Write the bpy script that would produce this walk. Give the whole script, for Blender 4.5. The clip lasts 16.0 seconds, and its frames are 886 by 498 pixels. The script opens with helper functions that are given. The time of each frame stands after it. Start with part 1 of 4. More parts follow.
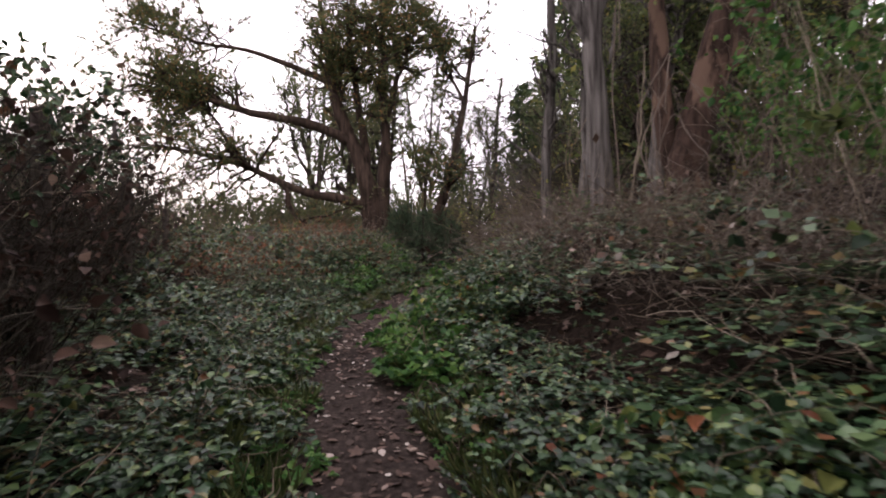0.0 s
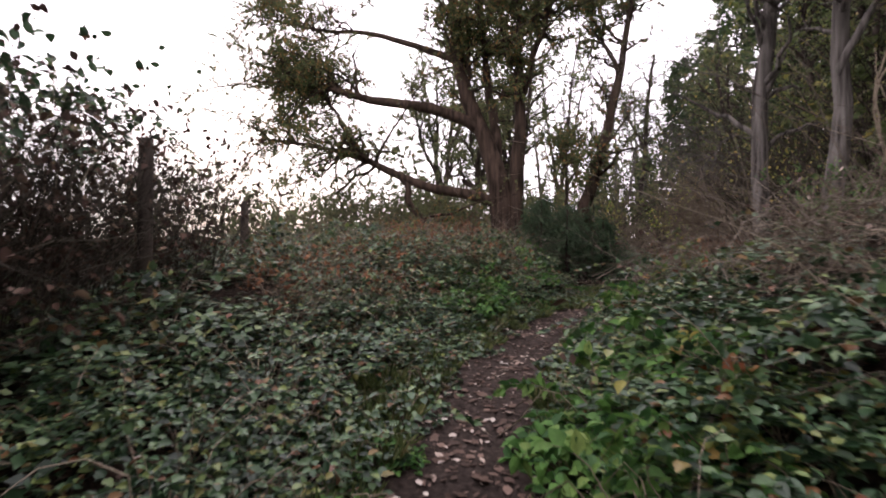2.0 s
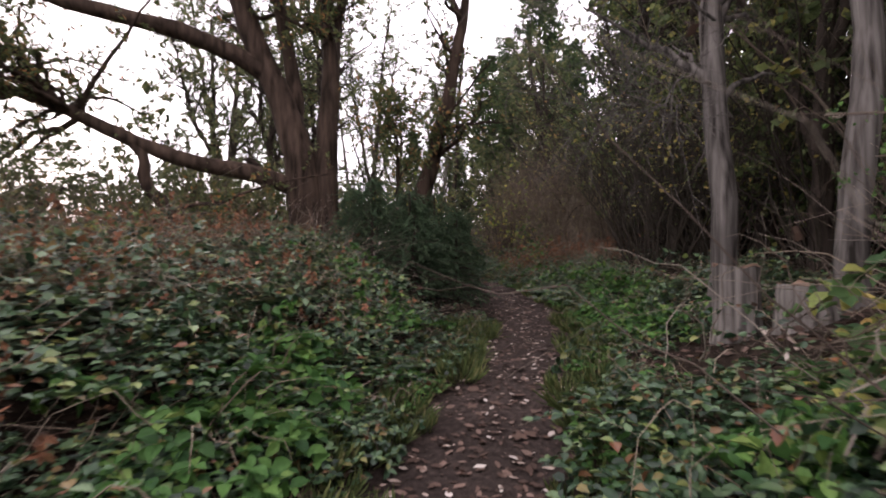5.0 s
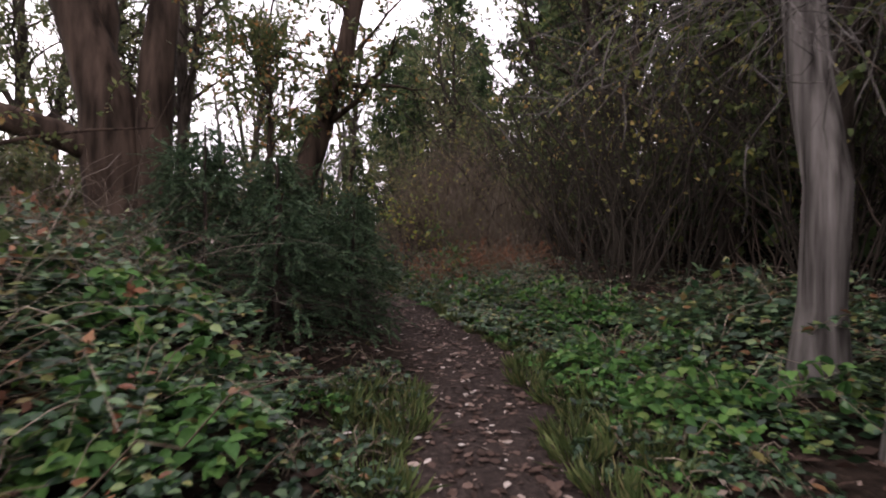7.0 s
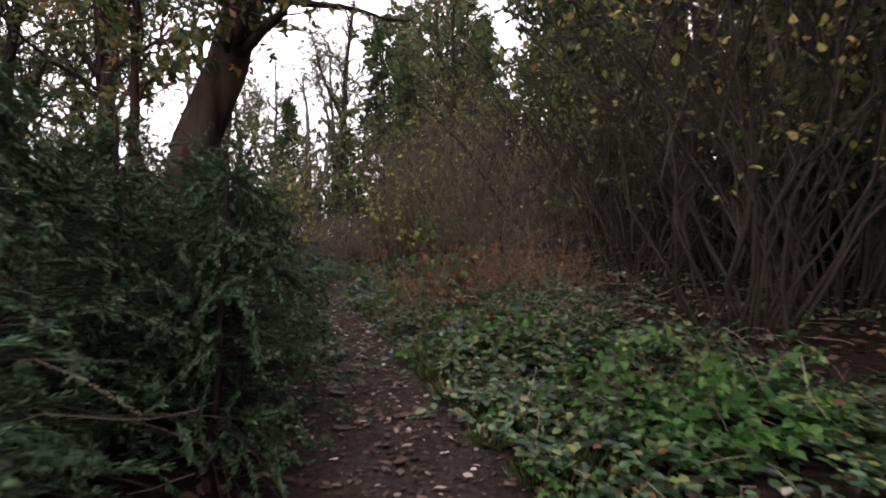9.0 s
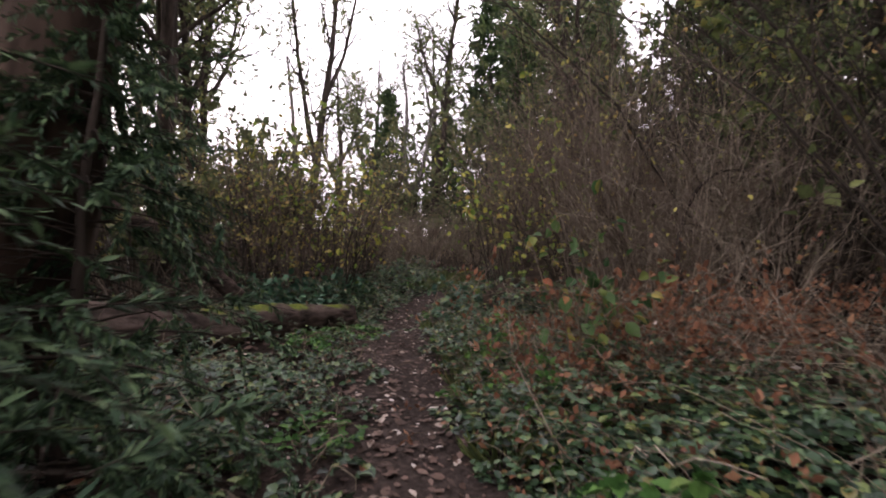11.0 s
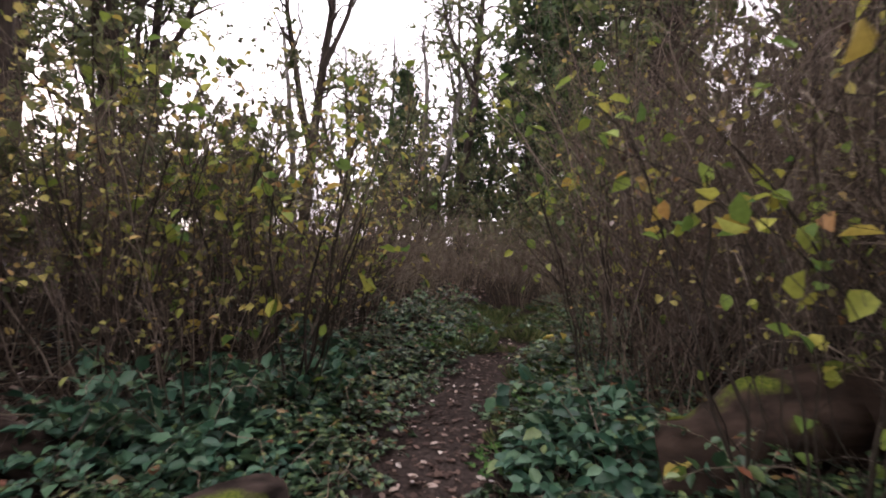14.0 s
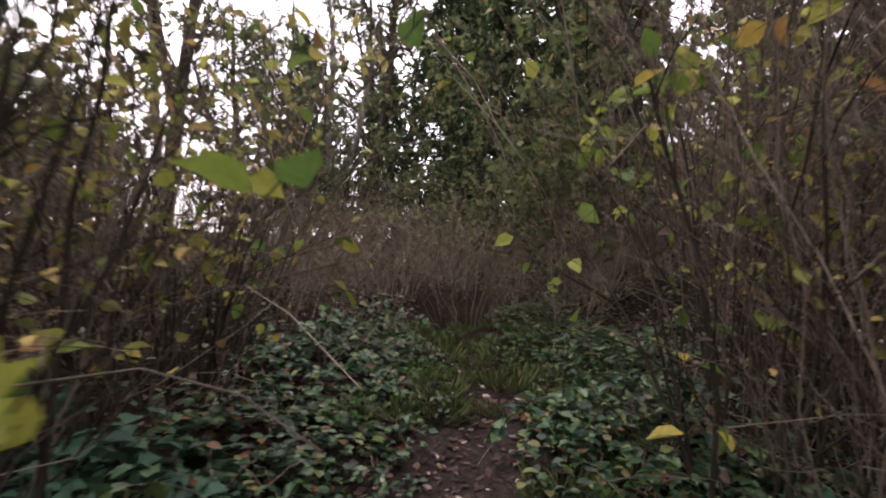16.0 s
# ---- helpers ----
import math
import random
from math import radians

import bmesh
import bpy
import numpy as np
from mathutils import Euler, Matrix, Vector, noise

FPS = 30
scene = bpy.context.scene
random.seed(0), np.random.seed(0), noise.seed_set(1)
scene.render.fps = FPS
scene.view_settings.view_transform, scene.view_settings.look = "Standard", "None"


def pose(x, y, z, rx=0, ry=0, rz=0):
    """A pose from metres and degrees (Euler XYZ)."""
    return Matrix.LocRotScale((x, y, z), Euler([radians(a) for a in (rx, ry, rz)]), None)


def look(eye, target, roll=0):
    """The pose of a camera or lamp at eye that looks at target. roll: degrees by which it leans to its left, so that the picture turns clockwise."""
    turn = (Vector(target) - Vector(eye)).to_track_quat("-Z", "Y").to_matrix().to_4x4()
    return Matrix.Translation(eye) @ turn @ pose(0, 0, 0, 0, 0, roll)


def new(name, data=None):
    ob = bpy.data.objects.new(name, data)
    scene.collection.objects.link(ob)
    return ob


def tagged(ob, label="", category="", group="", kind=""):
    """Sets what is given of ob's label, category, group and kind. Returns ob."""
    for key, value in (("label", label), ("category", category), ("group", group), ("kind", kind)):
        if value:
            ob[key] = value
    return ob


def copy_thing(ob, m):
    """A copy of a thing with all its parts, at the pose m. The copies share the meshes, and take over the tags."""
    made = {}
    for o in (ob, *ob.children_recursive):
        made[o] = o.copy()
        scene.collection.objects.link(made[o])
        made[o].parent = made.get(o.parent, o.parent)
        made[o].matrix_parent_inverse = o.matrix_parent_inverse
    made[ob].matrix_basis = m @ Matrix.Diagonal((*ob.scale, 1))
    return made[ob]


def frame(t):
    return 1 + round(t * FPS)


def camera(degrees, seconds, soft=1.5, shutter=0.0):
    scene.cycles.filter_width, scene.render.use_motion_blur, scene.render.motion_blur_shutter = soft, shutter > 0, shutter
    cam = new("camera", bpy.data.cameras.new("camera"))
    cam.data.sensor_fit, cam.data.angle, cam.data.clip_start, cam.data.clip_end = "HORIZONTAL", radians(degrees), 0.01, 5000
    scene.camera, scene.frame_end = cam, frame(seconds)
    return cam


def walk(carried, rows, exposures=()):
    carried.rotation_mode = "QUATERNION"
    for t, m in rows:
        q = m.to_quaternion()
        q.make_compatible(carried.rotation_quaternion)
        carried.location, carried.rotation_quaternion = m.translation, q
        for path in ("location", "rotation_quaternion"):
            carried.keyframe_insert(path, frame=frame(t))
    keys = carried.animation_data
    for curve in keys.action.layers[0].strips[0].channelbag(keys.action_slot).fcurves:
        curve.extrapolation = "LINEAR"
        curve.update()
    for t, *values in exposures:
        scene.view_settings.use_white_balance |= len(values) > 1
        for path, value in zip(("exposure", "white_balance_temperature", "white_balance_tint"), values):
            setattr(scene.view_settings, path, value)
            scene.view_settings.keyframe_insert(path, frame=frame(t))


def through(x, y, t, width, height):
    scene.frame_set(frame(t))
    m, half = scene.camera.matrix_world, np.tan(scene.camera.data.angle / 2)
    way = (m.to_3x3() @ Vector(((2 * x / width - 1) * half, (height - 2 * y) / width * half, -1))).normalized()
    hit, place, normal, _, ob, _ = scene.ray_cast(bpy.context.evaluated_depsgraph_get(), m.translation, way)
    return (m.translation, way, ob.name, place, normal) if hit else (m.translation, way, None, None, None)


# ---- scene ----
cam = camera(85.1, 16.0, soft=2.0, shutter=0.3)
PATH = [
    (0, (-0.046, 0.013, 1.437), (-0.025, 2.013, 1.445), -0.7),
    (0.5, (-0.059, 0.699, 1.405), (-0.223, 2.693, 1.416), -0.4),
    (1, (-0.148, 1.356, 1.418), (-0.531, 3.319, 1.431), 0.1),
    (1.5, (-0.296, 2.084, 1.469), (-0.72, 4.039, 1.481), 0.1),
    (2, (-0.448, 2.766, 1.531), (-0.953, 4.702, 1.547), 0.2),
    (2.5, (-0.649, 3.524, 1.575), (-1.163, 5.456, 1.592), 0.2),
    (3, (-0.747, 4.251, 1.643), (-1.243, 6.188, 1.672), 0.1),
    (3.5, (-0.885, 4.983, 1.679), (-1.093, 6.972, 1.702), -0.4),
    (4, (-1.021, 5.694, 1.726), (-1.052, 7.694, 1.748), -0.6),
    (4.5, (-1.099, 6.423, 1.711), (-0.976, 8.419, 1.731), -0.7),
    (5, (-1.108, 7.181, 1.697), (-0.813, 9.159, 1.71), -1.0),
    (7.5, (-0.411, 10.581, 1.787), (0.333, 12.438, 1.801), 0.4),
    (8, (-0.104, 11.277, 1.851), (0.638, 13.134, 1.854), -0.0),
    (8.5, (0.247, 11.95, 1.956), (0.975, 13.813, 1.955), -0.5),
    (9, (0.558, 12.654, 1.959), (1.258, 14.528, 1.954), -0.3),
    (9.5, (0.875, 13.333, 2.053), (1.442, 15.251, 2.051), -0.1),
    (10, (1.075, 13.998, 2.078), (1.508, 15.951, 2.07), 0.2),
    (12.5, (1.419, 17.548, 2.244), (1.647, 19.535, 2.243), 2.5),
    (13, (1.455, 18.309, 2.312), (1.676, 20.297, 2.316), 2.2),
    (13.5, (1.433, 19.059, 2.342), (1.654, 21.047, 2.343), 2.1),
    (14, (1.497, 19.795, 2.39), (1.721, 21.783, 2.396), 2.1),
    (14.5, (1.479, 20.503, 2.38), (1.72, 22.488, 2.385), 2.2),
    (15, (1.502, 21.156, 2.401), (1.783, 23.136, 2.408), 2.4),
    (15.5, (1.524, 21.686, 2.406), (1.937, 23.643, 2.423), 2.3),
    (16, (1.602, 22.439, 2.271), (2.216, 24.342, 2.301), 2.3),
]
walk(cam, [(t, look(eye, target, roll)) for t, eye, target, roll in PATH], exposures=[(0.0, 0.1), (1.0, 0.2), (2.5, 0.26), (5.0, 0.25), (7.5, 0.27), (10.0, 0.4), (12.5, 0.6), (16.0, 0.7)])

# ---- light: overcast evening sky, brighter and warmer towards the open side ----
world = bpy.data.worlds.new("sky")
scene.world = world
world.use_nodes = True
wt = world.node_tree
wt.nodes.clear()
w_out = wt.nodes.new("ShaderNodeOutputWorld")
w_bg = wt.nodes.new("ShaderNodeBackground")
w_sky = wt.nodes.new("ShaderNodeTexSky")
w_sky.sky_type, w_sky.sun_disc = "NISHITA", False
SUN_ELEV, SUN_ROT = radians(14), radians(-38)
w_sky.sun_elevation, w_sky.sun_rotation = SUN_ELEV, SUN_ROT
w_mix = wt.nodes.new("ShaderNodeMix")
w_mix.data_type = "RGBA"
w_mix.inputs["Factor"].default_value = 0.80
w_mix.inputs["B"].default_value = (21.6, 19.4, 21.1, 1)
wt.links.new(w_sky.outputs["Color"], w_mix.inputs["A"])
wt.links.new(w_mix.outputs["Result"], w_bg.inputs["Color"])
w_bg.inputs["Strength"].default_value = 0.15
wt.links.new(w_bg.outputs["Background"], w_out.inputs["Surface"])

sun = new("sun", bpy.data.lights.new("sun", "SUN"))
sun.data.energy, sun.data.angle, sun.data.color = 0.6, radians(25), (1.0, 0.93, 0.85)
sun.matrix_world = look((-8, 12, 8), (0, 2.0, 0))


# ---- materials ----
def node_mat(name):
    m = bpy.data.materials.new(name)
    m.use_nodes = True
    return m, m.node_tree, m.node_tree.nodes["Principled BSDF"]


def ramp(nt, stops):
    r = nt.nodes.new("ShaderNodeValToRGB")
    r.color_ramp.elements.remove(r.color_ramp.elements[1])
    for n, (p, c) in enumerate(stops):
        e = r.color_ramp.elements[0] if n == 0 else r.color_ramp.elements.new(p)
        e.position, e.color = p, (*c, 1)
    return r


def noise_tex(nt, scale, detail=4.0, stretch=None):
    co = nt.nodes.new("ShaderNodeTexCoord")
    n = nt.nodes.new("ShaderNodeTexNoise")
    n.inputs["Scale"].default_value, n.inputs["Detail"].default_value = scale, detail
    if stretch:
        mp = nt.nodes.new("ShaderNodeMapping")
        mp.inputs["Scale"].default_value = stretch
        nt.links.new(co.outputs["Object"], mp.inputs["Vector"])
        nt.links.new(mp.outputs["Vector"], n.inputs["Vector"])
    else:
        nt.links.new(co.outputs["Object"], n.inputs["Vector"])
    return n


def mixed(nt, fac, a, b, mode="MIX"):
    m = nt.nodes.new("ShaderNodeMix")
    m.data_type, m.blend_type = "RGBA", mode
    for key, v in (("Factor", fac), ("A", a), ("B", b)):
        sock = [i for i in m.inputs if i.name == key and i.type == ("VALUE" if key == "Factor" else "RGBA")][0]
        if isinstance(v, (int, float)):
            sock.default_value = v
        elif isinstance(v, tuple):
            sock.default_value = (*v, 1)
        else:
            nt.links.new(v, sock)
    return [o for o in m.outputs if o.type == "RGBA"][0]


def bumped(nt, bsdf, height, strength, distance):
    b = nt.nodes.new("ShaderNodeBump")
    b.inputs["Strength"].default_value, b.inputs["Distance"].default_value = strength, distance
    nt.links.new(height, b.inputs["Height"])
    nt.links.new(b.outputs["Normal"], bsdf.inputs["Normal"])


def leaf_material(name, stops, through=0.3, rough=0.55, mottle=0.5, gloss=0.12):
    """Leaves: each leaf its own tone out of stops, blotched, some light passing through the blade."""
    m, nt, bsdf = node_mat(name)
    geo = nt.nodes.new("ShaderNodeNewGeometry")
    tone = ramp(nt, stops)
    nt.links.new(geo.outputs["Random Per Island"], tone.inputs["Fac"])
    big = noise_tex(nt, 1.3, 2)
    fine = noise_tex(nt, 55, 3)
    c1 = mixed(nt, mottle, tone.outputs["Color"], big.outputs["Fac"], "OVERLAY")
    c2 = mixed(nt, 0.35, c1, fine.outputs["Fac"], "OVERLAY")
    nt.links.new(c2, bsdf.inputs["Base Color"])
    bsdf.inputs["Roughness"].default_value = rough
    bsdf.inputs["Specular IOR Level"].default_value = gloss
    tr = nt.nodes.new("ShaderNodeBsdfTranslucent")
    nt.links.new(c2, tr.inputs["Color"])
    mx = nt.nodes.new("ShaderNodeMixShader")
    mx.inputs["Fac"].default_value = through
    nt.links.new(bsdf.outputs["BSDF"], mx.inputs[1])
    nt.links.new(tr.outputs["BSDF"], mx.inputs[2])
    nt.links.new(mx.outputs["Shader"], nt.nodes["Material Output"].inputs["Surface"])
    return m


def bark_material(name, dark, light, scale=9.0, moss=0.0, stretch=(1, 1, 0.16), relief=0.02, patch=None):
    m, nt, bsdf = node_mat(name)
    fib = noise_tex(nt, scale, 8, stretch)
    tone = ramp(nt, [(0.32, dark), (0.5, tuple(0.5 * (a + b) for a, b in zip(dark, light))), (0.68, light)])
    nt.links.new(fib.outputs["Fac"], tone.inputs["Fac"])
    blot = noise_tex(nt, 1.7, 4)
    col = mixed(nt, 0.45, tone.outputs["Color"], blot.outputs["Fac"], "OVERLAY")
    if patch:
        pn = noise_tex(nt, 3.1, 5, (1, 1, 0.35))
        pr = ramp(nt, [(0.52, (0, 0, 0)), (0.58, (1, 1, 1))])
        nt.links.new(pn.outputs["Fac"], pr.inputs["Fac"])
        col = mixed(nt, pr.outputs["Color"], col, patch)
    if moss > 0:
        mn = noise_tex(nt, 2.3, 6)
        geo = nt.nodes.new("ShaderNodeNewGeometry")
        sep = nt.nodes.new("ShaderNodeSeparateXYZ")
        nt.links.new(geo.outputs["Normal"], sep.inputs["Vector"])
        add = nt.nodes.new("ShaderNodeMath")
        add.operation = "MULTIPLY_ADD"
        add.inputs[1].default_value = 0.22
        nt.links.new(sep.outputs["Z"], add.inputs[0])
        nt.links.new(mn.outputs["Fac"], add.inputs[2])
        mr = ramp(nt, [(0.86 - 0.25 * moss, (0, 0, 0)), (0.93 - 0.25 * moss, (1, 1, 1))])
        nt.links.new(add.outputs[0], mr.inputs["Fac"])
        fuzz = noise_tex(nt, 60, 3)
        green = ramp(nt, [(0.3, (0.035, 0.055, 0.01)), (0.7, (0.11, 0.125, 0.024))])
        nt.links.new(fuzz.outputs["Fac"], green.inputs["Fac"])
        col = mixed(nt, mr.outputs["Color"], col, green.outputs["Color"])
    nt.links.new(col, bsdf.inputs["Base Color"])
    bsdf.inputs["Roughness"].default_value = 0.88
    bsdf.inputs["Specular IOR Level"].default_value = 0.04
    bumped(nt, bsdf, fib.outputs["Fac"], 0.9, relief)
    return m


def twig_material(name, stops):
    m, nt, bsdf = node_mat(name)
    geo = nt.nodes.new("ShaderNodeNewGeometry")
    tone = ramp(nt, stops)
    nt.links.new(geo.outputs["Random Per Island"], tone.inputs["Fac"])
    n = noise_tex(nt, 25, 3)
    nt.links.new(mixed(nt, 0.5, tone.outputs["Color"], n.outputs["Fac"], "OVERLAY"), bsdf.inputs["Base Color"])
    bsdf.inputs["Roughness"].default_value = 0.8
    bsdf.inputs["Specular IOR Level"].default_value = 0.05
    return m


LEAF_BRAMBLE = leaf_material("bramble_leaf", [(0.0, (0.007, 0.017, 0.008)), (0.3, (0.021, 0.048, 0.021)), (0.6, (0.052, 0.098, 0.043)), (0.82, (0.10, 0.155, 0.068)), (0.90, (0.16, 0.20, 0.06)), (0.96, (0.15, 0.085, 0.037)), (1.0, (0.13, 0.048, 0.026))], 0.15, 0.36, gloss=0.3)
LEAF_BRIGHT = leaf_material("bright_leaf", [(0.0, (0.024, 0.064, 0.02)), (0.5, (0.066, 0.148, 0.037)), (0.85, (0.10, 0.195, 0.048)), (1.0, (0.15, 0.21, 0.058))], 0.3, 0.5)
LEAF_TEAL = leaf_material("broad_bramble_leaf", [(0.0, (0.02, 0.055, 0.035)), (0.5, (0.05, 0.115, 0.068)), (0.9, (0.09, 0.165, 0.09)), (1.0, (0.15, 0.2, 0.07))], 0.15, 0.4, gloss=0.25)
LEAF_AUTUMN = leaf_material("autumn_leaf", [(0.0, (0.03, 0.065, 0.025)), (0.55, (0.07, 0.12, 0.04)), (0.78, (0.16, 0.19, 0.055)), (0.9, (0.30, 0.26, 0.07)), (0.96, (0.27, 0.13, 0.06)), (1.0, (0.28, 0.095, 0.05))], 0.3, 0.5)
LEAF_MADRONE = leaf_material("madrone_leaf", [(0.0, (0.045, 0.062, 0.026)), (0.55, (0.095, 0.115, 0.045)), (0.82, (0.15, 0.16, 0.06)), (0.91, (0.28, 0.16, 0.06)), (1.0, (0.34, 0.15, 0.055))], 0.45, 0.4)
LEAF_WOOD = leaf_material("woodland_leaf", [(0.0, (0.055, 0.075, 0.032)), (0.6, (0.115, 0.145, 0.055)), (0.9, (0.18, 0.20, 0.07)), (1.0, (0.30, 0.25, 0.07))], 0.4, 0.5)
LEAF_OLIVE = leaf_material("olive_leaf", [(0.0, (0.06, 0.075, 0.035)), (0.5, (0.11, 0.13, 0.06)), (0.85, (0.16, 0.17, 0.075)), (1.0, (0.24, 0.19, 0.09))], 0.3, 0.55)
LEAF_YELLOW = leaf_material("yellow_leaf", [(0.0, (0.10, 0.12, 0.035)), (0.35, (0.25, 0.25, 0.08)), (0.7, (0.44, 0.38, 0.11)), (0.9, (0.38, 0.25, 0.10)), (1.0, (0.18, 0.10, 0.05))], 0.35, 0.5)
LEAF_RUST = leaf_material("rust_frond", [(0.0, (0.085, 0.042, 0.027)), (0.5, (0.185, 0.083, 0.047)), (1.0, (0.25, 0.14, 0.08))], 0.2, 0.75)
LEAF_WITHERED = leaf_material("withered_leaf", [(0.0, (0.025, 0.015, 0.012)), (0.6, (0.06, 0.034, 0.026)), (0.92, (0.10, 0.06, 0.045)), (1.0, (0.2, 0.14, 0.10))], 0.12, 0.7)
LEAF_DRY = leaf_material("dry_leaf", [(0.0, (0.03, 0.018, 0.013)), (0.55, (0.075, 0.046, 0.035)), (0.8, (0.15, 0.10, 0.08)), (0.93, (0.36, 0.29, 0.245)), (1.0, (0.52, 0.47, 0.43))], 0.1, 0.6)
NEEDLE_YOUNG = leaf_material("young_needles", [(0.0, (0.02, 0.04, 0.022)), (0.6, (0.05, 0.088, 0.045)), (1.0, (0.115, 0.17, 0.08))], 0.15, 0.55)
NEEDLE_DARK = leaf_material("dark_needles", [(0.0, (0.018, 0.034, 0.015)), (0.6, (0.046, 0.076, 0.029)), (1.0, (0.10, 0.14, 0.048))], 0.12, 0.6)
GRASS_MAT = leaf_material("grass_blade", [(0.0, (0.045, 0.065, 0.022)), (0.6, (0.095, 0.125, 0.04)), (1.0, (0.22, 0.19, 0.09))], 0.25, 0.6)
TWIG_BROWN = twig_material("brown_twig", [(0.0, (0.05, 0.036, 0.028)), (0.6, (0.12, 0.094, 0.074)), (1.0, (0.26, 0.21, 0.17))])
TWIG_PALE = twig_material("pale_cane", [(0.0, (0.06, 0.045, 0.036)), (0.6, (0.125, 0.10, 0.082)), (1.0, (0.25, 0.215, 0.18))])
TWIG_RED = twig_material("reddish_twig", [(0.0, (0.07, 0.052, 0.037)), (0.6, (0.175, 0.143, 0.106)), (1.0, (0.36, 0.30, 0.235))])
TWIG_DARK = twig_material("dark_rod", [(0.0, (0.014, 0.012, 0.009)), (0.6, (0.04, 0.033, 0.026)), (1.0, (0.09, 0.078, 0.06))])
BARK_MADRONE = bark_material("madrone_bark", (0.014, 0.010, 0.008), (0.065, 0.045, 0.034), 9, 0.22)
BARK_RED = bark_material("peeling_bark", (0.016, 0.011, 0.009), (0.07, 0.045, 0.035), 11, 0.0, patch=(0.115, 0.075, 0.055))
BARK_GREY = bark_material("grey_bark", (0.02, 0.017, 0.015), (0.155, 0.14, 0.128), 15, 0.06, (1, 1, 0.06))
BARK_DARK = bark_material("dark_bark", (0.014, 0.011, 0.009), (0.06, 0.047, 0.039), 9, 0.2)
BARK_MOSSY = bark_material("mossy_log_bark", (0.009, 0.007, 0.006), (0.075, 0.055, 0.046), 13, 0.5, (0.35, 0.35, 1), 0.06)
BARK_ROTTEN = bark_material("rotten_log_bark", (0.012, 0.009, 0.0075), (0.06, 0.042, 0.032), 8, 0.75, (0.3, 1, 1), 0.03)
WOOD_WEATHERED = bark_material("weathered_wood", (0.03, 0.026, 0.023), (0.21, 0.19, 0.172), 16, 0.0, (1, 1, 0.05), 0.012)
WOOD_END = bark_material("cut_wood_end", (0.06, 0.04, 0.03), (0.21, 0.14, 0.10), 14, 0.0, (1, 1, 1), 0.008)
POST_MAT = bark_material("old_post_wood", (0.025, 0.02, 0.018), (0.08, 0.065, 0.055), 14, 0.1, (1, 1, 0.08))

# ground: dark soil with trodden path, crumbs and litter
GROUND, nt, bsdf = node_mat("forest_soil")
at_ = nt.nodes.new("ShaderNodeAttribute")
at_.attribute_name = "trodden"
n1, n2, n3 = noise_tex(nt, 0.9, 5), noise_tex(nt, 24, 6), noise_tex(nt, 120, 3)
soil = ramp(nt, [(0.3, (0.008, 0.006, 0.0045)), (0.55, (0.018, 0.0125, 0.0095)), (0.75, (0.04, 0.028, 0.021))])
nt.links.new(n2.outputs["Fac"], soil.inputs["Fac"])
worn = ramp(nt, [(0.3, (0.018, 0.0135, 0.012)), (0.6, (0.04, 0.030, 0.026)), (0.8, (0.075, 0.058, 0.05))])
nt.links.new(n2.outputs["Fac"], worn.inputs["Fac"])
gcol = mixed(nt, at_.outputs["Fac"], soil.outputs["Color"], worn.outputs["Color"])
gcol = mixed(nt, 0.5, gcol, n1.outputs["Fac"], "OVERLAY")
gcol = mixed(nt, 0.4, gcol, n3.outputs["Fac"], "OVERLAY")
nt.links.new(gcol, bsdf.inputs["Base Color"])
bsdf.inputs["Roughness"].default_value = 0.92
bsdf.inputs["Specular IOR Level"].default_value = 0.04
bumped(nt, bsdf, n2.outputs["Fac"], 0.8, 0.03)


# ---- mesh helpers ----
MASSES = ("shoot_mass", "cane_tangle", "twig_mass", "brush_mass", "foliage", "crown", "needle_mass", "withered_foliage", "branch_spray")
def unit(v):
    return v / np.maximum(np.linalg.norm(v, axis=-1, keepdims=True), 1e-9)


def mesh_of(name, verts, faces, mat, smooth=False):
    """A mesh from arrays of vertices and of faces that all have the same number of corners."""
    verts, faces = np.asarray(verts, np.float32), np.asarray(faces, np.int32)
    me = bpy.data.meshes.new(name)
    me.vertices.add(len(verts))
    me.vertices.foreach_set("co", verts.ravel())
    me.loops.add(faces.size)
    me.loops.foreach_set("vertex_index", faces.ravel())
    me.polygons.add(len(faces))
    me.polygons.foreach_set("loop_start", np.arange(0, faces.size, faces.shape[1], dtype=np.int32))
    if smooth:
        me.polygons.foreach_set("use_smooth", np.ones(len(faces), bool))
    me.update(calc_edges=True)
    me.materials.append(mat)
    return me


def piece(name, vf, mat, parent=None, smooth=False, label=""):
    """One mesh object, under a thing or part when parent is given."""
    ob = new(name, mesh_of(name, *vf, mat, smooth))
    if parent:
        ob.parent = parent
    if label:
        ob["label"] = label
    if name in MASSES:
        ob["kind"] = "stuff"
    return ob


def thing(name, label, category, group="", kind="", at=None):
    ob = tagged(new(name), label, category, group, kind)
    ob.empty_display_size = 0.2
    if at is not None:
        ob.matrix_world = at
    return ob


def join(*vfs):
    vs, fs, n = [], [], 0
    for v, f in vfs:
        vs.append(v)
        fs.append(np.asarray(f) + n)
        n += len(v)
    return np.concatenate(vs), np.concatenate(fs)


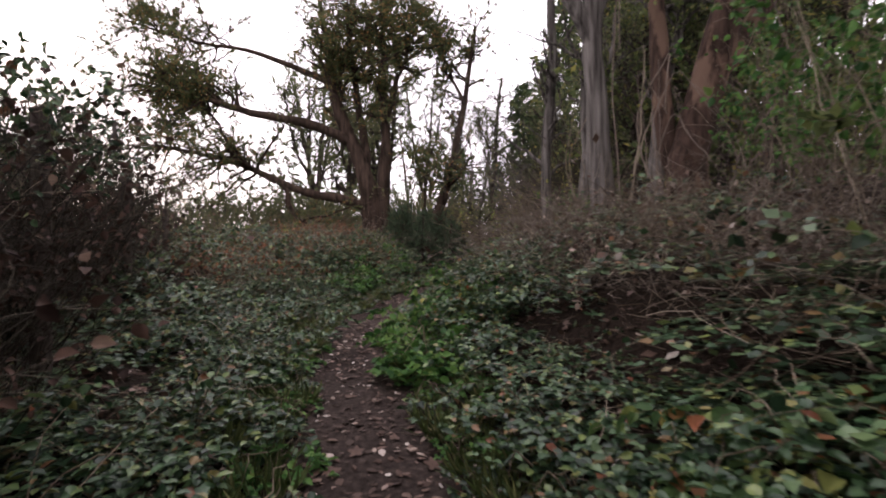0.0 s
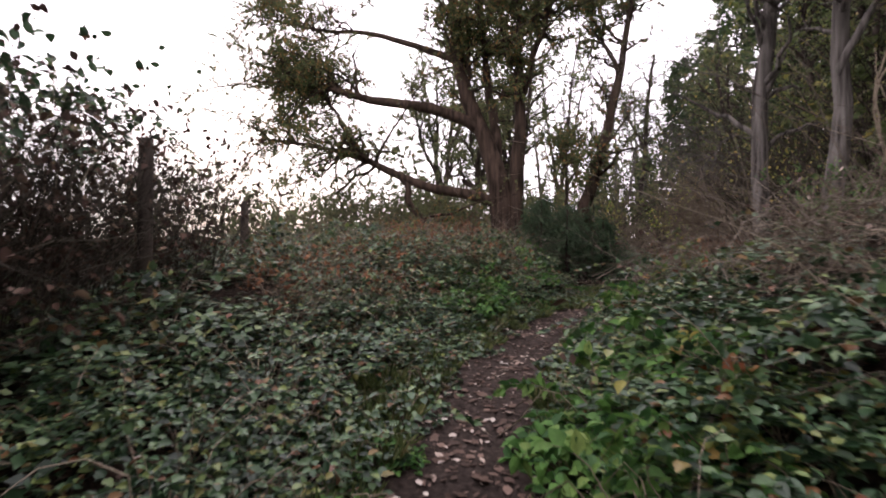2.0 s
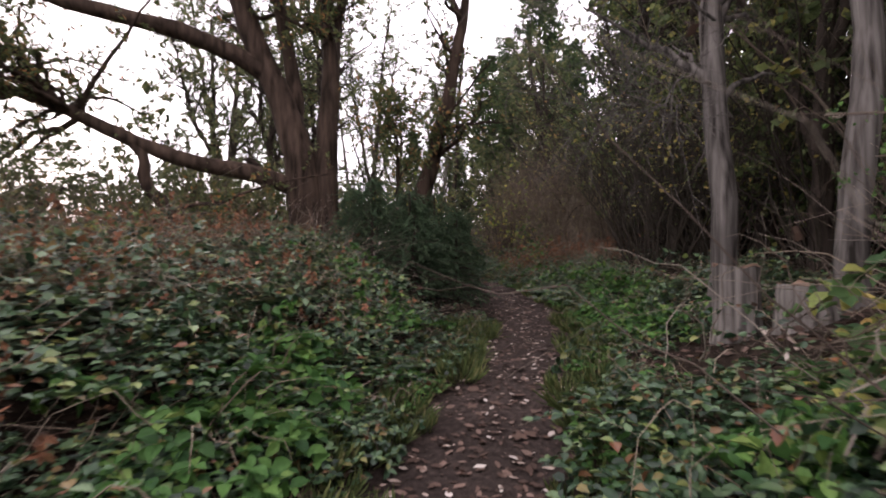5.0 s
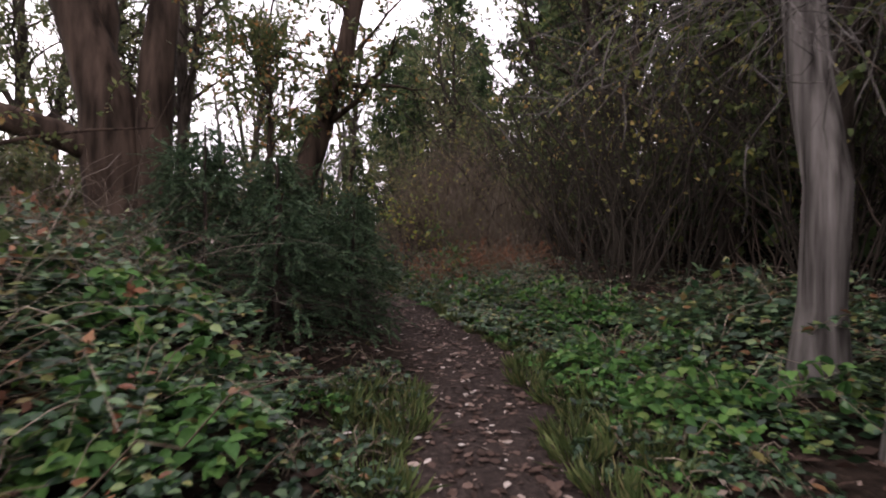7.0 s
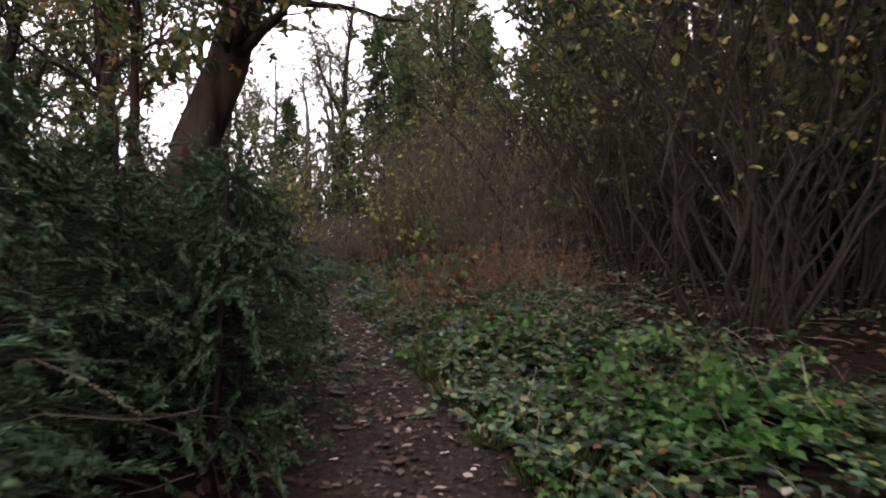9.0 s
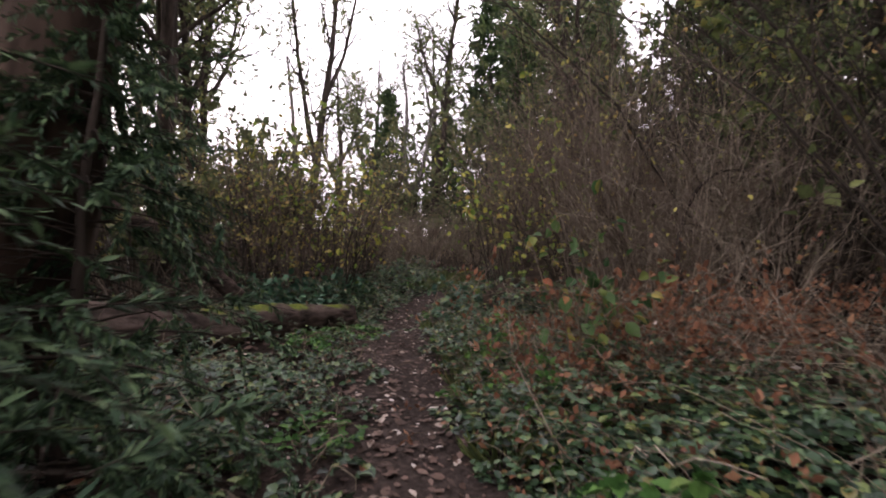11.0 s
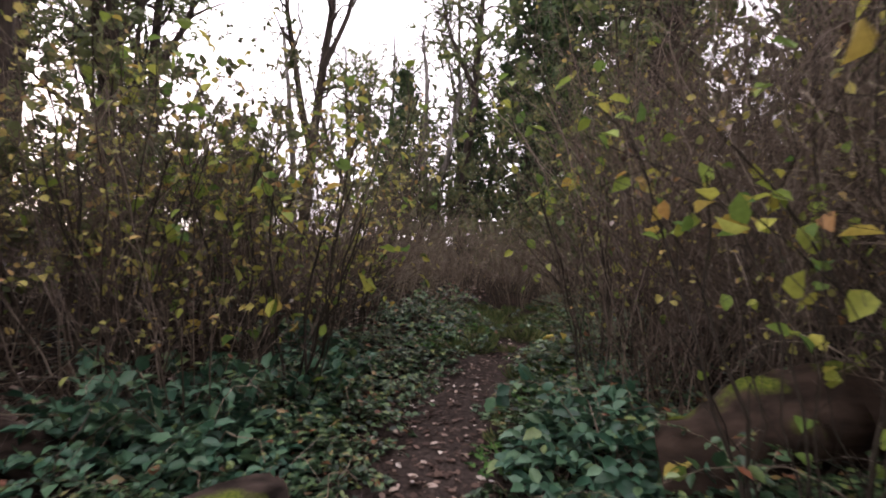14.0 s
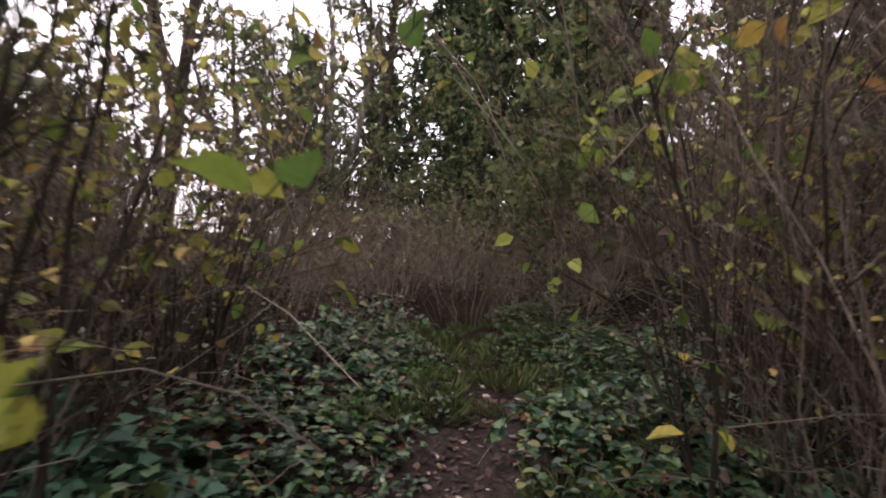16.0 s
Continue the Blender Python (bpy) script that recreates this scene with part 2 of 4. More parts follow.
def tubes(paths, radii, sides=3, cap=False):
    """Round tubes along paths (N, K, 3) with radii (N, K)."""
    paths, radii = np.asarray(paths, float), np.asarray(radii, float)
    n, k = paths.shape[:2]
    tan = unit(np.gradient(paths, axis=1))
    mean = unit(paths[:, -1] - paths[:, 0])
    ref = np.where(np.abs(mean[:, 2:3]) > 0.8, [[1.0, 0.13, 0]], [[0.05, 0.1, 1.0]])[:, None, :]
    u = unit(np.cross(tan, np.broadcast_to(ref, tan.shape)))
    w = np.cross(tan, u)
    a = np.arange(sides) * 2 * np.pi / sides
    ring = paths[:, :, None] + radii[:, :, None, None] * (np.cos(a)[:, None] * u[:, :, None] + np.sin(a)[:, None] * w[:, :, None])
    idx = np.arange(n * k * sides).reshape(n, k, sides)
    q = np.stack([idx[:, :-1], np.roll(idx, -1, 2)[:, :-1], np.roll(idx, -1, 2)[:, 1:], idx[:, 1:]], -1)
    return ring.reshape(-1, 3), q.reshape(-1, 4)


def smooth_path(points, k, rng=None, wobble=0.0):
    """A polyline through the points, resampled to k points, softly wobbling."""
    p = np.asarray(points, float)
    s = np.r_[0, np.cumsum(np.linalg.norm(np.diff(p, axis=0), axis=1))]
    t = np.linspace(0, s[-1], k)
    fine = np.stack([np.interp(t, s, p[:, i]) for i in range(3)], -1)
    for _ in range(max(1, k // 6)):
        fine[1:-1] = 0.25 * fine[:-2] + 0.5 * fine[1:-1] + 0.25 * fine[2:]
    if rng is not None and wobble:
        off = rng.normal(0, wobble, (k, 3))
        off = (off + np.roll(off, 1, 0) + np.roll(off, -1, 0)) / 2
        off[0] = 0
        fine += off
    return fine


def children(paths, radii, count, length, k, rng, f0=0.25, spread=0.9, up=0.25, droop=0.0, ratio=0.5, tip=0.2, rmax=9.0, curl=0.3):
    """Side shoots growing out of parent paths."""
    n, kk = paths.shape[:2]
    who = rng.integers(0, n, count)
    f = (f0 + (1 - f0) * rng.random(count)) * (kk - 1)
    i = np.minimum(f.astype(int), kk - 2)
    fr = (f - i)[:, None]
    base = paths[who, i] * (1 - fr) + paths[who, i + 1] * fr
    tan = unit(paths[who, i + 1] - paths[who, i])
    d = unit(tan * 0.7 + spread * unit(rng.normal(0, 1, (count, 3))) + [0, 0, up])
    ln = rng.uniform(*length, count)[:, None, None] * (1.15 - 0.5 * (f / (kk - 1)))[:, None, None]
    s = np.linspace(0, 1, k)[None, :, None]
    bend = rng.normal(0, curl, (count, 1, 3))
    p = base[:, None] + ln * (d[:, None] * s + bend * s**2 + np.array([0, 0, -droop]) * s**2)
    p[:, 1:] += rng.normal(0, 0.02, (count, k - 1, 3)) * ln
    r0 = np.minimum(radii[who, i] * ratio, rmax)
    r = r0[:, None] * (1 - (1 - tip) * np.linspace(0, 1, k)[None])
    return p, r


def leaf_at(pos, d, nrm, length, width, fine=True, fold=0.18):
    """Leaf blades: pos base, d along the blade, nrm its upper side."""
    side = unit(np.cross(d, nrm))
    nrm = np.cross(side, d)
    L, W = np.reshape(length, (-1, 1)), np.reshape(width, (-1, 1))
    if fine:
        lift = nrm * W * fold
        pts = [pos, pos + d * L * 0.28 + side * W * 0.46 + lift, pos + d * L * 0.64 + side * W * 0.40 + lift, pos + d * L - nrm * L * 0.12,
               pos + d * L * 0.64 - side * W * 0.40 + lift, pos + d * L * 0.28 - side * W * 0.46 + lift]
        tri = np.array([(0, 1, 2, 3), (0, 3, 4, 5)])
    else:
        pts = [pos, pos + d * L * 0.45 + side * W * 0.5, pos + d * L - nrm * L * 0.1, pos + d * L * 0.45 - side * W * 0.5]
        tri = np.array([(0, 1, 2), (0, 2, 3)])
    v = np.stack(pts, 1)
    f = tri[None] + (np.arange(len(v)) * v.shape[1])[:, None, None]
    return v.reshape(-1, 3), f.reshape(-1, f.shape[-1])


def leaves_on(paths, count, size, rng, slim=0.5, f0=0.3, upward=0.8, fine=False, hang=0.0, per=1, along=0.5):
    n, k = paths.shape[:2]
    who = rng.integers(0, n, count)
    f = (f0 + (1 - f0) * rng.random(count)) * (k - 1)
    i = np.minimum(f.astype(int), k - 2)
    fr = (f - i)[:, None]
    base = paths[who, i] * (1 - fr) + paths[who, i + 1] * fr
    tan = unit(paths[who, i + 1] - paths[who, i])
    out = []
    for _ in range(per):
        d = unit(along * tan + unit(rng.normal(0, 1, (count, 3))) + [0, 0, -hang])
        nr = unit(rng.normal(0, 0.6, (count, 3)) + [0, 0, upward])
        ln = size * rng.uniform(0.6, 1.25, count)
        out.append(leaf_at(base, d, nr, ln, ln * slim, fine))
    return join(*out)


# ---- the lie of the land ----
TRACK_Y = [-6, 0, 1.4, 2.8, 4.3, 5.7, 7.2, 9.0, 10.6, 12.0, 14.0, 17.5, 19.8, 22.4, 23.6, 24.5, 25.2, 26.0, 28.0, 30.0, 40.0]
TRACK_X = [0.2, 0.0, -0.15, -0.45, -0.75, -0.98, -1.0, -0.72, -0.2, 0.46, 1.2, 1.5, 1.6, 1.7, 1.95, 2.4, 2.85, 3.2, 3.7, 4.6, 7.0]
TRACK_Z = [-0.1, 0.12, 0.16, 0.22, 0.30, 0.37, 0.42, 0.48, 0.57, 0.62, 0.71, 0.91, 0.94, 0.94, 1.01, 1.09, 1.16, 1.25, 1.4, 1.55, 2.0]


def step01(v):
    v = np.clip(v, 0, 1)
    return v * v * (3 - 2 * v)


def lay(x, y):
    """Height of the ground, for arrays or numbers."""
    x, y = np.asarray(x, float), np.asarray(y, float)
    d = x - np.interp(y, TRACK_Y, TRACK_X)
    z = np.interp(y, TRACK_Y, TRACK_Z)
    left = np.interp(y, [-5, 0, 4, 8, 12, 15, 17, 20, 25, 40], [0.3, 0.35, 0.5, 0.8, 1.0, 1.05, 0.95, 0.25, 0.3, 0.8])
    right = np.interp(y, [-5, 0, 3, 6, 9, 11, 13, 16, 20, 40], [0.5, 0.6, 1.05, 1.4, 1.0, 0.45, 0.5, 0.55, 0.55, 0.9])
    z = z + left * step01((-d - 0.45) / 3.6) + right * step01((d - 0.45) / 2.6)
    z = z + 0.22 * np.clip(d - 4, 0, 28) - 0.28 * np.clip(-d - 9.5, 0, 22) * (1 - step01((y - 22) / 10))
    far = np.hypot(x, y - 12)
    z = np.where(far > 70, z * np.exp(-(far - 70) / 60), z)
    z = z + 0.05 * np.sin(x * 1.7 + 0.6 * y) * np.sin(y * 1.3 - 0.4 * x) * step01((np.abs(d) - 0.4) / 1.0)
    return z


def h(x, y):
    return float(lay(x, y))


def spaced(lo, hi, fine_lo, fine_hi, fine, n_out):
    inner = np.arange(fine_lo, fine_hi + 1e-6, fine)
    out_l = fine_lo - np.geomspace(0.5, fine_lo - lo, n_out)[::-1]
    out_r = fine_hi + np.geomspace(0.5, hi - fine_hi, n_out)
    return np.r_[out_l, inner, out_r]


gx, gy = spaced(-900, 900, -9, 11, 0.14, 26), spaced(-900, 900, -3, 30, 0.14, 26)
GX, GY = np.meshgrid(gx, gy, indexing="ij")
rg = np.random.default_rng(3)
GZ = lay(GX, GY)
near_track = np.abs(GX - np.interp(GY, TRACK_Y, TRACK_X))
GZ = GZ + rg.normal(0, 0.010, GZ.shape) * (near_track < 9)
gi = np.arange(GX.size).reshape(GX.shape)
gf = np.stack([gi[:-1, :-1], gi[1:, :-1], gi[1:, 1:], gi[:-1, 1:]], -1).reshape(-1, 4)
ground = piece("ground", (np.stack([GX, GY, GZ], -1).reshape(-1, 3), gf), GROUND, smooth=True)
wob = 0.10 * np.sin(GY * 2.1) + 0.07 * np.sin(GY * 5.3 + 1)
tro = step01((0.72 + wob - near_track) / 0.4) * step01((GY + 4) / 2) * step01((26.6 - GY) / 1.4)
tro_attr = ground.data.attributes.new("trodden", "FLOAT", "POINT")
tro_attr.data.foreach_set("value", tro.ravel().astype(np.float32))
tagged(ground, "dark damp woodland soil with a trodden brown footpath", "ground", kind="structure")


# ---- plants ----
def bramble(seed, mat, radius=0.62, height=0.5, groups=330, leaf=0.066, name="bramble", label="", canes=7, three=True, fine=True, shoots=4):
    """A low mound of arching canes with leaves in threes."""
    rng = np.random.default_rng(seed)
    root = thing(name, label, "bramble", "low growth beside the path")
    a = rng.uniform(0, 6.283, canes)
    r = radius * rng.uniform(0.6, 1.25, canes)
    s = np.linspace(0, 1, 7)[None]
    top = height * rng.uniform(0.6, 1.25, canes)[:, None]
    p = np.stack([np.cos(a)[:, None] * r[:, None] * s, np.sin(a)[:, None] * r[:, None] * s, top * np.sin(s * 2.6) ** 0.8], -1)
    p += rng.normal(0, 0.02, p.shape)
    rad = np.linspace(0.005, 0.0018, 7)[None] * rng.uniform(0.7, 1.3, canes)[:, None]
    piece("cane_tangle", tubes(p, rad), TWIG_RED, root)
    th, rr = rng.uniform(0, 6.283, groups), radius * 1.15 * np.sqrt(rng.random(groups))
    lump = 0.75 + 0.25 * np.sin(3 * th + seed) * (rr / radius) + rng.normal(0, 0.08, groups)
    dome = height * lump * (1 - (rr / (radius * 1.25)) ** 2.2)
    z = np.maximum(dome * rng.uniform(0.5, 1.15, groups), 0.03)
    pos = np.stack([rr * np.cos(th), rr * np.sin(th), z], -1)
    outv = np.stack([np.cos(th) * rr / radius, np.sin(th) * rr / radius, np.full(groups, 0.35)], -1)
    sets = []
    az = rng.uniform(0, 6.283, groups)
    for k in range(3 if three else 2):
        aa = az + k * (2.1 if three else 3.1) + rng.normal(0, 0.25, groups)
        d = unit(np.stack([np.cos(aa), np.sin(aa), rng.normal(-0.12, 0.3, groups)], -1) + 0.4 * outv)
        nr = unit(np.array([0, 0, 1.0]) + 0.5 * outv + rng.normal(0, 0.42, (groups, 3)))
        ln = leaf * rng.uniform(0.55, 1.25, groups)
        sets.append(leaf_at(pos, d, nr, ln, ln * rng.uniform(0.6, 0.8, groups), fine))
    if shoots:
        a = rng.uniform(0, 6.283, shoots)
        q = np.linspace(0, 1, 9)[None]
        reach, rise = (radius * rng.uniform(1.0, 1.9, shoots))[:, None], (height * rng.uniform(0.9, 1.3, shoots))[:, None]
        sp = np.stack([np.cos(a)[:, None] * reach * q, np.sin(a)[:, None] * reach * q, rise * np.sin(q * 2.5) + 0.02], -1)
        sp += np.cumsum(rng.normal(0, 0.012, sp.shape), 1)
        piece("shoot_mass", tubes(sp, np.linspace(0.0045, 0.0016, 9)[None].repeat(shoots, 0)), TWIG_RED, root)
        sets.append(leaves_on(sp, shoots * 26, leaf, rng, 0.7, 0.25, 1.0, fine))
    piece("foliage", join(*sets), mat, root)
    return root


def thicket(seed, length=1.5, count=220, mat=None, name="dead_bramble", label="", dry=60, stand=0.5, radius=0.5, thick=0.0035):
    """Tangled dead canes, arching over each other."""
    rng = np.random.default_rng(seed)
    root = thing(name, label, "dry brush", "dry tangles on the bank")
    k = 8
    s = np.linspace(0, 1, k)[None, :, None]
    b = np.stack([rng.normal(0, radius, count), rng.normal(0, radius, count), np.zeros(count)], -1)
    a = rng.uniform(0, 6.283, count)
    d = np.stack([np.cos(a), np.sin(a), rng.uniform(0.4, 1.6, count) * stand * 2], -1)
    ln = length * rng.uniform(0.4, 1.2, count)[:, None, None]
    p = b[:, None] + ln * (d[:, None] * s * 0.75 + np.array([0, 0, -0.9 * stand]) * s**2.2 + rng.normal(0, 0.3, (count, 1, 3)) * s**2)
    p[:, 1:] += rng.normal(0, 0.02, (count, k - 1, 3))
    p[:, :, 2] = np.maximum(p[:, :, 2], 0.02)
    r = thick * rng.uniform(0.5, 1.4, count)[:, None] * np.linspace(1, 0.4, k)[None]
    p2, r2 = children(p, r, count, (0.15, 0.5), 3, rng, 0.2, 0.9, 0.1, 0.2, 0.6)
    piece("cane_tangle", tubes(p, r), mat, root)
    piece("twig_mass", tubes(p2, np.maximum(r2, 0.0009)), TWIG_BROWN, root)
    if dry:
        piece("withered_foliage", leaves_on(p2, dry, 0.05, rng, 0.6, 0.3, 0.3), LEAF_DRY, root)
    return root


def shrub(seed, height=2.4, spread=0.8, stems=22, twigs=260, twiglets=500, leaves=160, leaf=0.055, leaf_mat=None, twig_mat=None, name="shrub", label="", base=0.25, thick=0.011, hang=0.2, fine=True, f0=0.35, bend=0.25, single=False, wob=0.012):
    """An upright many-stemmed shrub."""
    rng = np.random.default_rng(seed)
    root = thing(name, label, "shrub", "shrubs along the path")
    k = 9
    s = np.linspace(0, 1, k)[None, :, None]
    a, rr = rng.uniform(0, 6.283, stems), base * np.sqrt(rng.random(stems))
    b = np.stack([rr * np.cos(a), rr * np.sin(a), np.full(stems, -0.05)], -1)
    lean = spread * rng.uniform(0.15, 1.1, stems)
    d = np.stack([np.cos(a) * lean, np.sin(a) * lean, height * rng.uniform(0.6, 1.08, stems)], -1)
    p = b[:, None] + d[:, None] * s + np.stack([np.cos(a), np.sin(a), -0.35 * np.ones(stems)], -1)[:, None] * (lean * bend)[:, None, None] * s**3
    p[:, 1:] += np.cumsum(rng.normal(0, wob * height, (stems, k - 1, 3)), 1) * [1, 1, 0.3]
    r = thick * rng.uniform(0.6, 1.3, stems)[:, None] * np.linspace(1, 0.3, k)[None]
    if single:
        for one in range(stems):
            piece("stem", tubes(p[one:one + 1], r[one:one + 1], 5), twig_mat, root, True)
    else:
        piece("brush_mass", tubes(p, r, 3), twig_mat, root)
    p2, r2 = children(p, r, twigs, (0.2 * height, 0.38 * height), 5, rng, f0 * 0.6, 0.75, 0.45, 0.1, 0.55)
    p3, r3 = children(p2, r2, twiglets, (0.12, 0.4), 3, rng, 0.15, 0.8, 0.25, 0.1, 0.7)
    r2, r3 = np.maximum(r2, 0.002), np.maximum(r3, 0.0014)
    piece("twig_mass", join(tubes(p2, r2), tubes(p3, r3)), twig_mat, root)
    if leaves:
        piece("foliage", leaves_on(p3, leaves, leaf, rng, 0.72, 0.2, 0.9, fine, hang), leaf_mat, root)
    return root


def tree(limbs, seed, bark, leaf_mat, leaves=9000, leaf=0.10, slim=0.45, n2=60, n3=500, l2=(0.8, 2.2), l3=(0.3, 0.9), name="tree", label="", at=None, f2=0.35, droop=0.1, up=0.3, wob=0.05, fine=False, r3max=0.012, sides=9):
    """A tree out of its main limbs: lists of points with the radius at foot and tip. Offsets are from its base."""
    rng = np.random.default_rng(seed)
    root = thing(name, label, "tree", "trees of the wood", at=at)
    k = 14
    ps, rs = [], []
    for n, (pts, r0, r1) in enumerate(limbs):
        p = smooth_path(pts, k, rng, wob)
        r = np.linspace(r0, r1, k) * rng.uniform(0.94, 1.06, k)
        if n == 0:
            r[0] *= 1.35
        ps.append(p)
        rs.append(r)
        piece("trunk" if n == 0 else "limb", tubes(p[None], r[None], sides + 2 if n == 0 else sides), bark, root, True)
    ps, rs = np.array(ps), np.array(rs)
    p2, r2 = children(ps, rs, n2, l2, 8, rng, f2, 0.85, up, droop, 0.5, 0.2, 0.06)
    p3, r3 = children(p2, r2, n3, l3, 4, rng, 0.2, 0.8, 0.15, droop, 0.5, 0.3, r3max)
    piece("branch_spray", tubes(p2, r2, 5), bark, root, True)
    piece("twig_mass", tubes(p3, np.maximum(r3, 0.003)), bark, root)
    if leaves:
        piece("crown", leaves_on(p3, leaves, leaf, rng, slim, 0.25, 0.5, fine), leaf_mat, root)
    return root


def conifer(seed, height, width, tiers=34, per=9, sprays=9000, spray=0.16, mat=None, name="conifer", label="", at=None, skirt=0.08, slim=0.3, radius=0.16, fine=False, along=0.5, upward=0.9):
    """A spire of tiered, drooping branches clothed in needle sprays."""
    rng = np.random.default_rng(seed)
    root = thing(name, label, "conifer", "conifers of the wood", at=at)
    tp = smooth_path([(0, 0, -0.1), (0.02 * height, 0, height * 0.5), (0, 0.01 * height, height)], 14, rng, 0.01 * height * 0.5)
    piece("trunk", tubes(tp[None], np.linspace(radius, 0.01, 14)[None], 8), BARK_DARK, root, True)
    n = tiers * per
    f = skirt + (0.99 - skirt) * (np.repeat(np.arange(tiers), per) + rng.random(n)) / tiers
    a = rng.uniform(0, 6.283, n)
    ln = width * (1 - f) ** 0.8 * rng.uniform(0.35, 1.2, n) + 0.03 * height * 0.3
    base = np.stack([np.interp(f * height, tp[:, 2], tp[:, i]) for i in range(3)], -1)
    s = np.linspace(0, 1, 6)[None, :, None]
    d = np.stack([np.cos(a), np.sin(a), rng.normal(0.12, 0.14, n)], -1)
    p = base[:, None] + ln[:, None, None] * (d[:, None] * s + np.array([0, 0, -0.28]) * s**2)
    r = np.minimum(np.maximum(0.02 * ln, 0.0025), 0.012 + 0.004 * height)[:, None] * min(1.0, 0.3 + height / 12) * np.linspace(1, 0.25, 6)[None]
    p2, r2 = children(p, r, n * 2, (0.12 * width, 0.42 * width), 4, rng, 0.2, 0.6, 0.0, 0.25, 0.5)
    piece("branch_spray", join(tubes(p, r, 3), tubes(p2, np.maximum(r2, 0.0015), 3)), BARK_DARK, root)
    piece("needle_mass", leaves_on(p2, sprays, spray, rng, slim, 0.05, upward, fine, 0.25 if along < 1 else 0.05, 1, along), mat, root)
    return root


def place(x, y, turn=0.0, size=1.0, sink=0.0, tilt=0.0, tall=1.0):
    return Matrix.Translation((x, y, h(x, y) - sink)) @ pose(0, 0, 0, tilt, tilt * 0.6, turn) @ Matrix.Diagonal((size, size, size * tall, 1))


def scatter(protos, spots, rng, sizes=(0.8, 1.2), sink=0.02, tilt=6.0, heights=(0.95, 1.05)):
    """Puts one prototype or a copy of one on each spot; the first of each moves there itself."""
    used = set()
    for n, (x, y) in enumerate(spots):
        p = protos[n % len(protos)] if n < len(protos) else protos[rng.integers(len(protos))]
        m = place(x, y, rng.uniform(0, 360), rng.uniform(*sizes), sink, rng.uniform(-tilt, tilt), rng.uniform(*heights))
        if p in used:
            copy_thing(p, m)
        else:
            fresh_m[p] = m
            used.add(p)
    for p in used:
        p.matrix_basis = fresh_m[p]


fresh_m = {}


def band(y0, y1, d0, d1, gap, rng, tries=4000, keep=None):
    """Spots between y0 and y1, d0 to d1 metres beside the track, at least gap apart."""
    out = []
    for _ in range(tries):
        y, d = rng.uniform(y0, y1), rng.uniform(d0, d1)
        x = float(np.interp(y, TRACK_Y, TRACK_X)) + d
        if all((x - a) ** 2 + (y - b) ** 2 > gap * gap for a, b in out) and (keep is None or keep(x, y)):
            out.append((x, y))
    return out


# ---- trees ----
tree([
    ([(0, 0, -0.3), (0.02, 0, 0.9), (-0.08, 0, 2.0), (-0.42, 0.05, 2.9), (-0.85, 0.1, 3.7), (-1.1, 0.1, 4.9), (-1.5, 0.2, 6.2), (-1.9, 0.3, 8.8)], 0.40, 0.07),
    ([(0.32, -0.1, -0.3), (0.4, 0, 1.0), (0.38, 0.1, 2.2), (0.42, 0.1, 4.2), (0.42, 0.2, 6.2), (0.3, 0.4, 9.0)], 0.28, 0.05),
    ([(-0.1, 0, 1.2), (-0.9, -0.2, 1.5), (-2.6, -0.5, 1.8), (-4.1, -0.8, 2.6), (-5.6, -1.1, 3.1), (-7.3, -1.5, 3.3)], 0.19, 0.04),
    ([(-0.8, 0.1, 3.6), (-1.5, -0.2, 4.0), (-2.3, -0.4, 4.25), (-4.1, -0.8, 4.5), (-5.8, -1.1, 5.1), (-7.8, -1.3, 5.7)], 0.20, 0.04),
    ([(-0.15, 0.1, 2.1), (-0.2, 0.3, 3.2), (-0.35, 0.3, 4.4), (-0.8, 0.5, 6.3), (-0.9, 0.6, 8.8)], 0.19, 0.05),
    ([(0.42, 0.1, 4.2), (0.65, 0.3, 5.0), (1.0, 0.5, 6.2), (1.5, 0.5, 8.4)], 0.13, 0.03),
    ([(-3.0, -0.6, 2.0), (-2.7, -0.6, 1.2), (-2.3, -0.5, 0.3), (-2.1, -0.5, -0.3)], 0.10, 0.12),
    ([(-1.3, 0.1, 5.6), (-2.6, 0.2, 6.4), (-4.4, 0.4, 7.0), (-6.6, 0.2, 7.4), (-8.8, 0.0, 7.9)], 0.12, 0.03),
    ([(-4.1, -0.8, 2.6), (-4.9, -0.7, 3.6), (-5.6, -0.6, 4.6), (-6.9, -0.6, 5.4)], 0.08, 0.02),
], 11, BARK_MADRONE, LEAF_MADRONE, 125000, 0.092, 0.45, 380, 6200, (0.8, 3.1), (0.3, 1.0), "madrone_tree",
    "old spreading madrone with brown mossy bark and several leaning trunks", at=place(-2.35, 17.3), f2=0.5, droop=0.12, up=0.12, r3max=0.009)

tree([
    ([(0, 0, -0.3), (0.15, 0, 1.2), (0.75, 0, 3.2), (1.3, 0.1, 5.4), (1.7, 0.3, 8.5)], 0.23, 0.06),
    ([(0.05, 0, 0.9), (-0.15, 0.1, 1.6), (-0.25, 0.1, 2.6), (-0.1, 0.2, 3.8)], 0.06, 0.015),
    ([(1.3, 0.1, 5.4), (0.9, 0.4, 6.6), (0.5, 0.5, 8.0)], 0.09, 0.03),
], 12, BARK_MADRONE, LEAF_MADRONE, 15000, 0.10, 0.45, 70, 700, (0.6, 2.0), (0.3, 0.9), "leaning_tree",
    "leaning brown-barked tree with thin leafy upper branches", at=place(-0.3, 17.6), f2=0.3)

